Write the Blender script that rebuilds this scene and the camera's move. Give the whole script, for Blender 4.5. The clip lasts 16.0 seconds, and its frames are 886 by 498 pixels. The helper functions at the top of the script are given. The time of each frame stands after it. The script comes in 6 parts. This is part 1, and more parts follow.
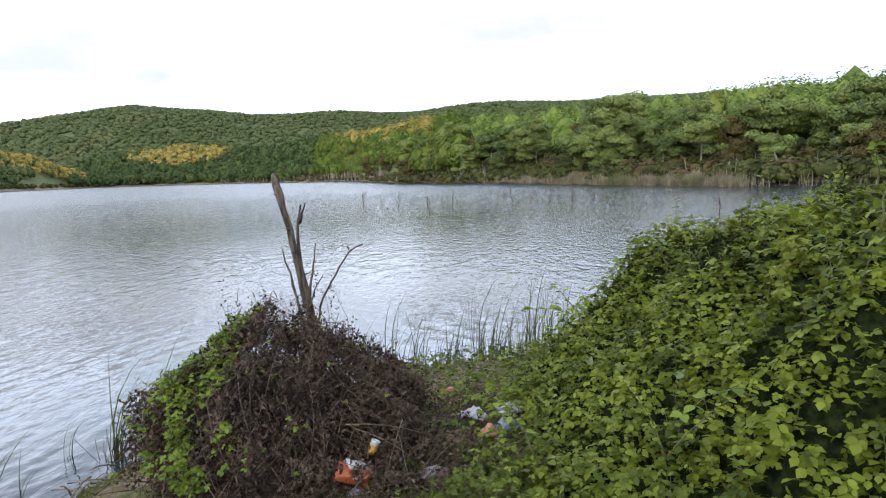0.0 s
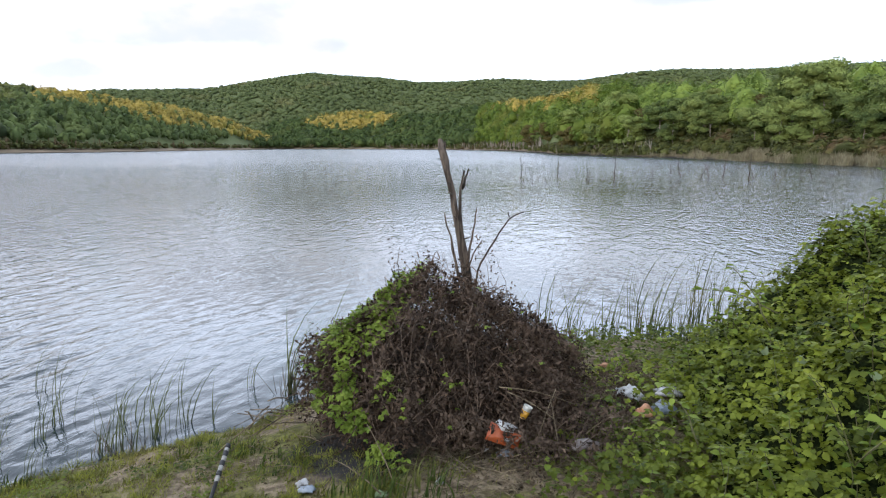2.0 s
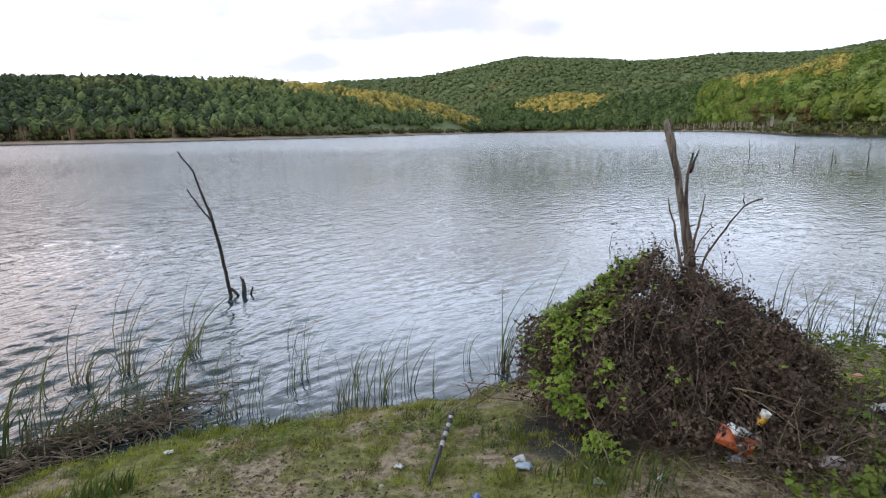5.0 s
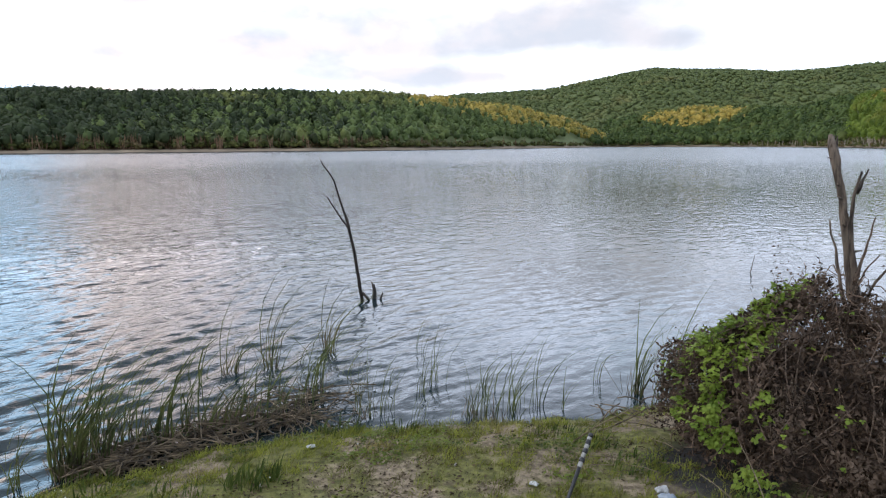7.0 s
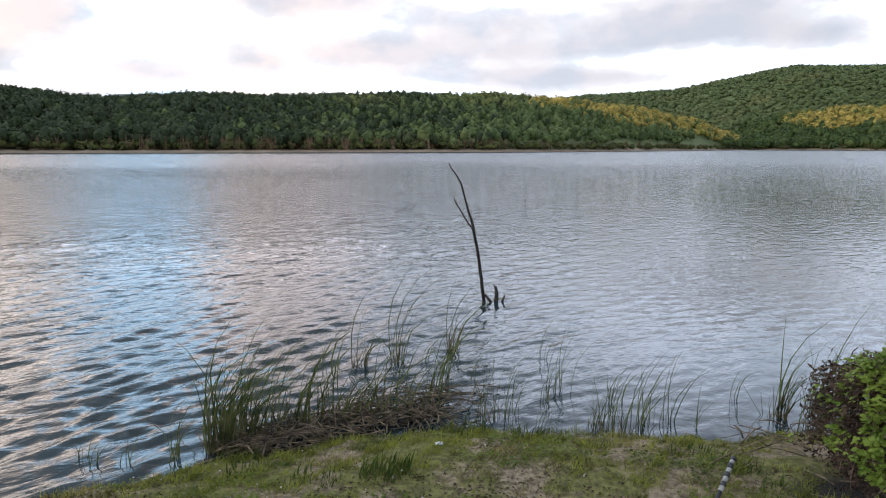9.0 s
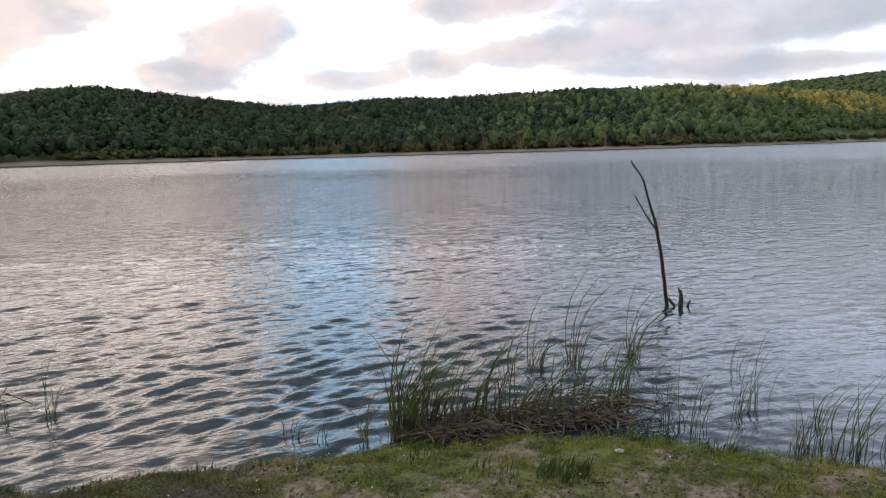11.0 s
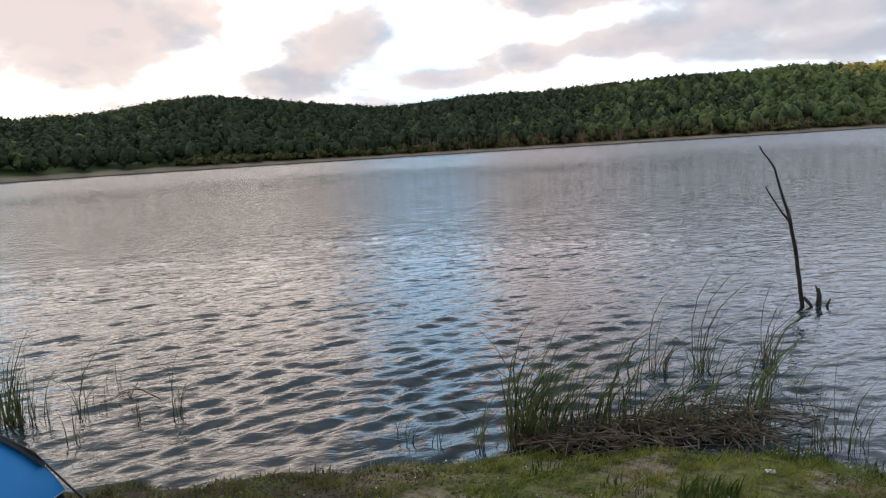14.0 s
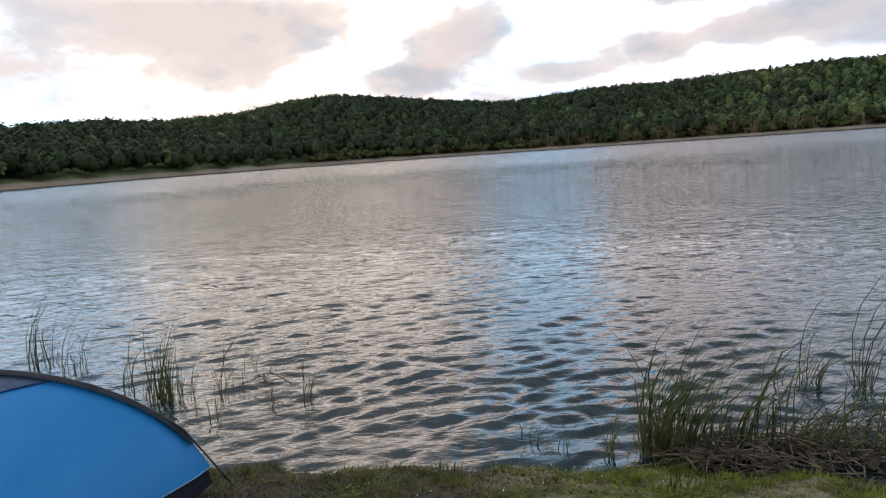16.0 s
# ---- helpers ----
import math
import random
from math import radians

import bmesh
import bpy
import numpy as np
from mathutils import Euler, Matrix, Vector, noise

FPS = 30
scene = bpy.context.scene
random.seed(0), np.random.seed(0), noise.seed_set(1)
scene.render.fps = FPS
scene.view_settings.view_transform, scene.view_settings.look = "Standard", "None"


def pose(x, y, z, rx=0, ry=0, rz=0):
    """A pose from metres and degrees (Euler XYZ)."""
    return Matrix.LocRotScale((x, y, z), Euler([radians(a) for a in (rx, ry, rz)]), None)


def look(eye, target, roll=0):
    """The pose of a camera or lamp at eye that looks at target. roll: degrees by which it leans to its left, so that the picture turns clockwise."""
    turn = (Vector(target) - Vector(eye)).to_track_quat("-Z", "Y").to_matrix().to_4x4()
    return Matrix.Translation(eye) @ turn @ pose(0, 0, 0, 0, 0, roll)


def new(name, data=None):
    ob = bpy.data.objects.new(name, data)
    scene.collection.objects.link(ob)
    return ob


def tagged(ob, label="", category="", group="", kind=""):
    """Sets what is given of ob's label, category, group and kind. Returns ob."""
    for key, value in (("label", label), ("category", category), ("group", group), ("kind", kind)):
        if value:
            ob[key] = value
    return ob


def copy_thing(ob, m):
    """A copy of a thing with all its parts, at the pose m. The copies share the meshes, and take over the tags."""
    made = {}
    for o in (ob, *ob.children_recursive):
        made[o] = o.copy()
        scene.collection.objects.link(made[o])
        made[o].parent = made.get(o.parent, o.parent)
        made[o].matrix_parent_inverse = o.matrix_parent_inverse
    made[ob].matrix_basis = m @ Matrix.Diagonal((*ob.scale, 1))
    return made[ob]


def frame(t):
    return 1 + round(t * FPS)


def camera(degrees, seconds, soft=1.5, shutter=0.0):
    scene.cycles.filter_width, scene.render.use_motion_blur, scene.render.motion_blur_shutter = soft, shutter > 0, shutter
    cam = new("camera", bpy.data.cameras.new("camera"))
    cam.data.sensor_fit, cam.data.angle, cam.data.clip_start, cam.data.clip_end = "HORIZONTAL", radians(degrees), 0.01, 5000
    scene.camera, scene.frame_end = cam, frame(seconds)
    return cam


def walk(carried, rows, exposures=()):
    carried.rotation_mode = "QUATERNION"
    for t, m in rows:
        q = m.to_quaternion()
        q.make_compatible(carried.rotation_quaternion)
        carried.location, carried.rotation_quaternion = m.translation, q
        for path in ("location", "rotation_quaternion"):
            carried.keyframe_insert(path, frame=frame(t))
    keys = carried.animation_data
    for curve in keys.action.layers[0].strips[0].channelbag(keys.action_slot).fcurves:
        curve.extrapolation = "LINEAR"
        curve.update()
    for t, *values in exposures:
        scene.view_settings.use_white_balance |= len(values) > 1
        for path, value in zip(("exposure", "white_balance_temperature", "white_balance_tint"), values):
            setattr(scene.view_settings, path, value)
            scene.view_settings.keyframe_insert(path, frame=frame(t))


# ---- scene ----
cam = camera(69.7, 16.0, soft=1.15)
# seconds, x, y, z, heading to the left, tilt, roll
PATH = [
    (0.0, -0.003, 0.002, 2.021, 0.00, -6.67, -1.82),
    (0.5, -0.011, -0.001, 2.014, 3.27, -7.01, -1.12),
    (1.0, -0.025, -0.001, 2.009, 6.79, -7.66, -0.78),
    (1.5, -0.048, -0.001, 2.006, 10.08, -8.31, -0.41),
    (2.0, -0.055, -0.002, 2.002, 13.92, -9.12, -0.14),
    (2.5, -0.063, -0.007, 1.996, 17.27, -9.76, -0.07),
    (3.0, -0.087, -0.007, 1.994, 20.62, -10.51, -0.00),
    (3.5, -0.106, -0.012, 1.999, 23.64, -11.09, -0.09),
    (4.0, -0.116, -0.024, 1.998, 26.86, -11.29, -0.32),
    (4.2, -0.118, -0.031, 1.996, 28.09, -11.20, -0.52),
    (6.3, -0.242, -0.090, 2.007, 39.02, -9.43, -0.36),
    (6.5, -0.251, -0.102, 2.003, 40.17, -9.46, -0.22),
    (7.0, -0.272, -0.126, 2.002, 43.03, -9.21, -0.30),
    (7.5, -0.292, -0.158, 2.007, 45.45, -9.08, 0.06),
    (8.0, -0.310, -0.189, 2.015, 48.20, -9.09, 0.08),
    (8.5, -0.321, -0.210, 2.018, 50.80, -9.06, -0.00),
    (9.0, -0.332, -0.221, 2.020, 53.50, -9.03, 0.02),
    (9.5, -0.334, -0.229, 2.022, 57.67, -9.03, -0.20),
    (10.0, -0.334, -0.230, 2.015, 61.96, -8.95, -0.86),
    (10.2, -0.335, -0.231, 2.011, 63.77, -8.86, -1.14),
    (12.3, -0.428, -0.325, 2.030, 74.93, -8.97, -3.13),
    (12.5, -0.444, -0.331, 2.030, 75.75, -8.85, -3.76),
    (13.0, -0.490, -0.344, 2.023, 76.05, -8.99, -4.41),
    (13.5, -0.537, -0.339, 2.015, 76.18, -9.04, -3.32),
    (14.0, -0.595, -0.325, 2.005, 77.90, -8.88, -3.49),
    (14.5, -0.654, -0.320, 2.005, 80.54, -8.49, -3.75),
    (15.0, -0.687, -0.344, 2.004, 82.75, -8.52, -3.99),
    (15.5, -0.702, -0.376, 2.001, 85.90, -8.42, -4.10),
    (16.0, -0.708, -0.400, 2.000, 88.34, -8.64, -3.96),
]


def aimed(x, y, z, yaw, pitch, roll):
    a, p = radians(yaw), radians(pitch)
    return look((x, y, z), (x - math.sin(a) * math.cos(p), y + math.cos(a) * math.cos(p), z + math.sin(p)), roll)


EXPOSURES = [(0.0, 0.25), (2.0, 0.20), (4.0, 0.15), (6.5, 0.02), (8.5, -0.16), (10.0, -0.35), (12.5, -0.56), (16.0, -0.60)]
walk(cam, [(t, aimed(*row)) for t, *row in PATH], EXPOSURES)

# ---- sky and light ----
SKY_GAIN = 3.1   # the high cloud against that near the horizon
SUN_AZ, SUN_EL = 168.0, 7.0   # degrees to the left of north (y), above the horizon


def math_node(nt, op, a, b=None, c=None, clamp=False):
    n = nt.nodes.new("ShaderNodeMath")
    n.operation, n.use_clamp = op, clamp
    for i, v in enumerate((a, b, c)):
        if v is None:
            continue
        if isinstance(v, (int, float)):
            n.inputs[i].default_value = v
        else:
            nt.links.new(v, n.inputs[i])
    return n.outputs[0]


def smooth(nt, v, lo, hi, a=0.0, b=1.0):
    n = nt.nodes.new("ShaderNodeMapRange")
    n.interpolation_type = "SMOOTHSTEP"
    nt.links.new(v, n.inputs["Value"])
    for key, q in (("From Min", lo), ("From Max", hi), ("To Min", a), ("To Max", b)):
        n.inputs[key].default_value = q
    return n.outputs["Result"]


def mixed(nt, fac, a, b, blend="MIX"):
    n = nt.nodes.new("ShaderNodeMix")
    n.data_type, n.blend_type = "RGBA", blend
    for key, v in ((0, fac), (6, a), (7, b)):
        if isinstance(v, (int, float)):
            n.inputs[key].default_value = v
        elif isinstance(v, tuple):
            n.inputs[key].default_value = (*v, 1)
        else:
            nt.links.new(v, n.inputs[key])
    return n.outputs[2]


def noise_node(nt, vec, scale, detail=3.0, rough=0.5, distort=0.0):
    n = nt.nodes.new("ShaderNodeTexNoise")
    nt.links.new(vec, n.inputs["Vector"])
    for key, v in (("Scale", scale), ("Detail", detail), ("Roughness", rough), ("Distortion", distort)):
        n.inputs[key].default_value = v
    return n.outputs["Fac"]


def build_world():
    world = bpy.data.worlds.new("overcast_evening")
    scene.world = world
    world.use_nodes = True
    nt = world.node_tree
    nt.nodes.clear()
    sky = nt.nodes.new("ShaderNodeTexSky")
    sky.sky_type, sky.sun_disc = "NISHITA", False
    sky.sun_elevation, sky.sun_rotation = radians(SUN_EL), radians(-SUN_AZ)
    coord = nt.nodes.new("ShaderNodeTexCoord")
    sep = nt.nodes.new("ShaderNodeSeparateXYZ")
    nt.links.new(coord.outputs["Generated"], sep.inputs[0])
    x, y, z = sep.outputs
    az = math_node(nt, "MULTIPLY", math_node(nt, "ARCTAN2", math_node(nt, "MULTIPLY", x, -1.0), y), 57.2958)
    el = math_node(nt, "MULTIPLY", math_node(nt, "ARCSINE", z), 57.2958)
    up = math_node(nt, "MAXIMUM", el, 0.0)
    # banks of cloud, flattened towards the horizon
    flat = nt.nodes.new("ShaderNodeCombineXYZ")
    nt.links.new(math_node(nt, "DIVIDE", az, 5.0), flat.inputs[0])
    nt.links.new(math_node(nt, "DIVIDE", math_node(nt, "POWER", math_node(nt, "ADD", up, 1.0), 0.85), 1.7), flat.inputs[1])
    n1 = noise_node(nt, flat.outputs[0], 0.62, 7.0, 0.50, 0.25)
    n2 = noise_node(nt, flat.outputs[0], 0.5, 4.0, 0.5, 0.2)
    n3 = noise_node(nt, flat.outputs[0], 0.9, 4.0, 0.5, 0.2)
    n4 = noise_node(nt, flat.outputs[0], 1.9, 6.0, 0.55, 0.4)
    ragged = math_node(nt, "ADD", math_node(nt, "MULTIPLY", n1, 0.85), math_node(nt, "MULTIPLY", n4, 0.55))
    thick = math_node(nt, "ADD", ragged, smooth(nt, az, 5.0, 32.0, -0.25, -0.175))

    def bank(a, e, w, h, power):
        da = math_node(nt, "POWER", math_node(nt, "ABSOLUTE", math_node(nt, "DIVIDE", math_node(nt, "SUBTRACT", az, a), w)), 2.0)
        de = math_node(nt, "POWER", math_node(nt, "ABSOLUTE", math_node(nt, "DIVIDE", math_node(nt, "SUBTRACT", el, e), h)), 2.0)
        d = math_node(nt, "SQRT", math_node(nt, "ADD", da, de))
        return smooth(nt, d, 0.0, 1.7, power * 0.92, 0.0)

    for a, e, w, h, power in CLOUD_BANKS:
        thick = math_node(nt, "ADD", thick, bank(a, e, w, h, power))
    cloud = smooth(nt, thick, 0.44, 0.78)
    warm = math_node(nt, "ADD", math_node(nt, "MULTIPLY", smooth(nt, n3, 0.36, 0.62), smooth(nt, az, 25.0, 100.0, 0.3, 1.0)), smooth(nt, az, 94.0, 106.0, 0.0, 0.6), None, True)
    heart = mixed(nt, warm, (0.70, 0.74, 0.84), (1.14, 0.98, 0.96))
    fringe = mixed(nt, warm, (0.92, 0.96, 1.06), (1.36, 1.18, 1.11))
    shade = mixed(nt, smooth(nt, thick, 0.66, 1.10), fringe, heart)
    # higher up: bright broken cloud, rosy to the west with blue between, some clear sky
    ramp = nt.nodes.new("ShaderNodeValToRGB")
    nt.links.new(math_node(nt, "DIVIDE", az, 180.0, None, True), ramp.inputs[0])
    stops = ((0, (0.77, 0.88, 1.10)), (56, (0.80, 0.88, 1.07)), (64, (0.93, 0.83, 0.88)), (71, (0.98, 0.81, 0.77)), (76, (0.47, 0.72, 1.0)), (81.5, (0.49, 0.73, 1.0)), (88, (0.94, 0.79, 0.71)), (101, (0.94, 0.80, 0.70)),
             (112, (0.91, 0.80, 0.71)), (118, (0.50, 0.72, 0.96)), (135, (0.66, 0.82, 1.04)), (180, (0.94, 0.94, 0.98)))
    for k, (a, c) in enumerate(stops):
        stop = ramp.color_ramp.elements[k] if k < 1 else ramp.color_ramp.elements.new(a / 180.0) if k < len(stops) - 1 else ramp.color_ramp.elements[-1]
        stop.position, stop.color = a / 180.0, (*c, 1)
    veil = mixed(nt, smooth(nt, n2, 0.4, 0.62, 0.0, 0.8), (2.5, 2.5, 2.5), (1.9, 1.95, 2.05))
    veil = mixed(nt, 0.8, veil, ramp.outputs[0], "MULTIPLY")
    glow = nt.nodes.new("ShaderNodeVectorMath")
    glow.operation = "SCALE"
    nt.links.new(veil, glow.inputs[0])
    nt.links.new(smooth(nt, az, 24.0, 72.0, 0.84, 1.36), glow.inputs["Scale"])
    low = mixed(nt, math_node(nt, "MULTIPLY", cloud, 0.92), glow.outputs[0], shade)
    clear = nt.nodes.new("ShaderNodeMix")
    clear.data_type, clear.blend_type = "RGBA", "MULTIPLY"
    clear.inputs[0].default_value = 1.0
    nt.links.new(sky.outputs[0], clear.inputs[6])
    clear.inputs[7].default_value = (0.12, 0.12, 0.12, 1)
    high = mixed(nt, smooth(nt, n2, 0.48, 0.36, 0.0, 0.35), ramp.outputs[0], clear.outputs[2])
    high = mixed(nt, smooth(nt, up, 24.0, 48.0, 0.0, 0.75), high, (0.72, 0.82, 0.98))
    north, west = smooth(nt, up, 16.0, 24.0, 1.20, 0.78), smooth(nt, up, 16.0, 24.0, 1.75, 1.38)
    west = math_node(nt, "ADD", north, math_node(nt, "MULTIPLY", math_node(nt, "SUBTRACT", west, north), smooth(nt, az, 58.0, 78.0)))
    bright = nt.nodes.new("ShaderNodeVectorMath")
    bright.operation = "SCALE"
    nt.links.new(high, bright.inputs[0])
    nt.links.new(math_node(nt, "MULTIPLY", smooth(nt, up, 11.5, 16.0, 2.2, SKY_GAIN), math_node(nt, "MULTIPLY", math_node(nt, "MULTIPLY", smooth(nt, up, 19.0, 40.0, 1.0, 0.29), smooth(nt, up, 50.0, 72.0, 1.0, 2.9)), math_node(nt, "MULTIPLY", west, smooth(nt, az, 84.0, 92.0, 1.0, 1.22)))), bright.inputs["Scale"])
    whole = mixed(nt, smooth(nt, up, 12.8, 16.0), low, bright.outputs[0])
    # land side below the horizon
    whole = mixed(nt, smooth(nt, el, -2.0, 0.0), (0.05, 0.06, 0.04), whole)
    bg = nt.nodes.new("ShaderNodeBackground")
    nt.links.new(whole, bg.inputs[0])
    bg.inputs[1].default_value = 1.0
    out = nt.nodes.new("ShaderNodeOutputWorld")
    nt.links.new(bg.outputs[0], out.inputs[0])


# cloud banks: heading, height over the horizon, half width and half height in degrees, weight
CLOUD_BANKS = [
    (-6.0, 12.4, 9, 1.4, 1.0), (-2.2, 8.0, 5, 0.9, 0.50), (23.3, 8.3, 4, 0.9, 0.45), (35, 9.0, 8, 1.1, 0.55), (43.5, 8.0, 6, 0.9, 0.45), (44, 5.6, 7, 0.9, 0.35), (30, 9.8, 7, 1.6, 0.40), (24, 12.0, 9, 1.2, 0.35),
    (36.5, 10.6, 9, 1.5, 0.40), (49.5, 10.0, 7, 1.4, 0.50), (57, 8.0, 8, 1.2, 0.50), (62.4, 12.0, 8, 1.2, 0.55), (61.5, 8.3, 4, 1.3, 0.40), (50, 6.2, 9, 0.8, 0.40), (41, 6.0, 6, 0.8, 0.30), (70, 7.2, 4, 1.2, 0.45),
    (77.2, 6.2, 4.0, 0.8, 0.50), (90.0, 6.6, 3.6, 1.3, 0.60), (87, 8.5, 3.6, 1.7, 0.66), (84, 10.2, 3.0, 1.6, 0.55), (104, 10.8, 8, 2.4, 0.75), (112, 12.5, 9, 2.4, 0.55), (106.5, 7.6, 5, 1.4, 0.45), (126, 9, 7, 2.4, 0.4),
]
build_world()
sun = new("sun", bpy.data.lights.new("sun", "SUN"))
sun.data.energy, sun.data.angle, sun.data.color = 1.0, radians(12), (1.0, 0.86, 0.70)
sun.matrix_world = look((0, 0, 50), (math.sin(radians(SUN_AZ)) * math.cos(radians(SUN_EL)), -math.cos(radians(SUN_AZ)) * math.cos(radians(SUN_EL)), 50 - math.sin(radians(SUN_EL))))


# ---- materials ----
def material(name, build):
    mat = bpy.data.materials.new(name)
    mat.use_nodes = True
    nt = mat.node_tree
    nt.nodes.clear()
    out = nt.nodes.new("ShaderNodeOutputMaterial")
    geo = nt.nodes.new("ShaderNodeNewGeometry")
    nt.links.new(build(nt, geo), out.inputs[0])
    return mat


def principled(nt, colour, rough=0.7, metal=0.0, normal=None, spec=0.4):
    b = nt.nodes.new("ShaderNodeBsdfPrincipled")
    for key, v in (("Base Color", colour), ("Roughness", rough), ("Metallic", metal), ("Specular IOR Level", spec), ("Normal", normal)):
        if v is None:
            continue
        if isinstance(v, tuple):
            b.inputs[key].default_value = (*v, 1)
        elif isinstance(v, (int, float)):
            b.inputs[key].default_value = v
        else:
            nt.links.new(v, b.inputs[key])
    return b


def bump(nt, height, strength, distance, normal=None):
    b = nt.nodes.new("ShaderNodeBump")
    b.inputs["Strength"].default_value, b.inputs["Distance"].default_value = strength, distance
    nt.links.new(height, b.inputs["Height"])
    if normal is not None:
        nt.links.new(normal, b.inputs["Normal"])
    return b.outputs[0]


def leafy(name, dark, light, odd, scale, wide, through_light=0.35, rough=0.55, odd_from=0.62, by_object=False, spec=0.14):
    """Foliage: tone by leaf, by plant (scale) and by stand (wide)."""
    def build(nt, geo):
        pos = geo.outputs["Position"]
        own = geo.outputs["Random Per Island"]
        plant = noise_node(nt, pos, scale, 2.0)
        stand = noise_node(nt, pos, wide, 3.0)
        tone = math_node(nt, "ADD", math_node(nt, "MULTIPLY", own, 0.35), math_node(nt, "MULTIPLY", smooth(nt, plant, 0.36, 0.64), 0.65))
        if by_object:
            info = nt.nodes.new("ShaderNodeObjectInfo")
            tone = math_node(nt, "ADD", math_node(nt, "MULTIPLY", tone, 0.55), math_node(nt, "MULTIPLY", info.outputs["Random"], 0.45))
        c = mixed(nt, tone, dark, light)
        c = mixed(nt, smooth(nt, stand, odd_from, odd_from + 0.14, 0.0, 0.75), c, odd)
        b = principled(nt, c, rough, spec=spec)
        t = nt.nodes.new("ShaderNodeBsdfTranslucent")
        nt.links.new(c, t.inputs[0])
        mix = nt.nodes.new("ShaderNodeMixShader")
        mix.inputs[0].default_value = through_light
        nt.links.new(b.outputs[0], mix.inputs[1])
        nt.links.new(t.outputs[0], mix.inputs[2])
        return mix.outputs[0]
    return material(name, build)


def mottled(name, a, b, scale, rough=0.75, relief=0.3, depth=0.01, stretch=(1, 1, 1), c=None, wide=0.5, spec=0.3):
    """Two tones in grain, a third in broad stains, with relief."""
    def build(nt, geo):
        m = nt.nodes.new("ShaderNodeMapping")
        m.inputs["Scale"].default_value = stretch
        nt.links.new(geo.outputs["Position"], m.inputs[0])
        grain = noise_node(nt, m.outputs[0], scale, 6.0, 0.6)
        col = mixed(nt, smooth(nt, grain, 0.35, 0.65), a, b)
        if c:
            col = mixed(nt, smooth(nt, noise_node(nt, geo.outputs["Position"], wide, 3.0), 0.5, 0.68), col, c)
        return principled(nt, col, rough, normal=bump(nt, grain, relief, depth), spec=spec).outputs[0]
    return material(name, build)


def plain(name, colour, rough=0.5, metal=0.0, scale=30.0, vary=0.25, spec=0.4):
    return mottled(name, tuple(v * (1 - vary) for v in colour), tuple(min(1, v * (1 + vary)) for v in colour), scale, rough, 0.15, 0.003, spec=spec)


def ground_material():
    def build(nt, geo):
        pos = geo.outputs["Position"]
        sep = nt.nodes.new("ShaderNodeSeparateXYZ")
        nt.links.new(pos, sep.inputs[0])
        x, y, z = sep.outputs
        fine = noise_node(nt, pos, 22.0, 6.0, 0.62)
        mid = noise_node(nt, pos, 2.2, 4.0, 0.55)
        earth = mixed(nt, smooth(nt, fine, 0.35, 0.65), (0.096, 0.072, 0.045), (0.245, 0.190, 0.130))
        turf = mixed(nt, smooth(nt, fine, 0.3, 0.7), (0.052, 0.052, 0.015), (0.150, 0.142, 0.044))
        col = mixed(nt, smooth(nt, mid, 0.56, 0.44), earth, turf)
        # darker brown earth further along the bank
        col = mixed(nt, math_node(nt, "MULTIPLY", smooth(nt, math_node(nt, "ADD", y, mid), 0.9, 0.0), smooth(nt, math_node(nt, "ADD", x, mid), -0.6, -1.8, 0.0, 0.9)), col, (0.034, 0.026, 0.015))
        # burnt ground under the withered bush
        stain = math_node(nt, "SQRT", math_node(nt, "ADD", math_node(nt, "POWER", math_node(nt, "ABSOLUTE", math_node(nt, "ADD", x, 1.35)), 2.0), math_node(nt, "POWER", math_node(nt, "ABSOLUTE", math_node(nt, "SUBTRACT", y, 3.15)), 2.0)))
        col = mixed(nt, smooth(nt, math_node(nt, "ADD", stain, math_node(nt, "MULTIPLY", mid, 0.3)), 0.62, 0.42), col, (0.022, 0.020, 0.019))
        # wet mud at the waterline
        col = mixed(nt, smooth(nt, z, 0.10, 0.02), col, (0.060, 0.048, 0.034))
        # pale beach and forest floor across the lake
        far = smooth(nt, math_node(nt, "SQRT", math_node(nt, "ADD", math_node(nt, "MULTIPLY", x, x), math_node(nt, "MULTIPLY", y, y))), 25.0, 45.0)
        beach = mixed(nt, noise_node(nt, pos, 0.12, 4.0), (0.10, 0.075, 0.05), (0.27, 0.21, 0.145))
        floor = mixed(nt, noise_node(nt, pos, 0.3, 4.0), (0.060, 0.078, 0.028), (0.115, 0.135, 0.050))
        away = mixed(nt, smooth(nt, z, 1.3, 1.9), beach, floor)
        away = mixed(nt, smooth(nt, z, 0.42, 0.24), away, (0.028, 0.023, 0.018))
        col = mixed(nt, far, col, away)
        height = math_node(nt, "ADD", fine, math_node(nt, "MULTIPLY", mid, 0.6))
        return principled(nt, col, 0.9, normal=bump(nt, height, 0.7, 0.03), spec=0.2).outputs[0]
    return material("bank_earth", build)


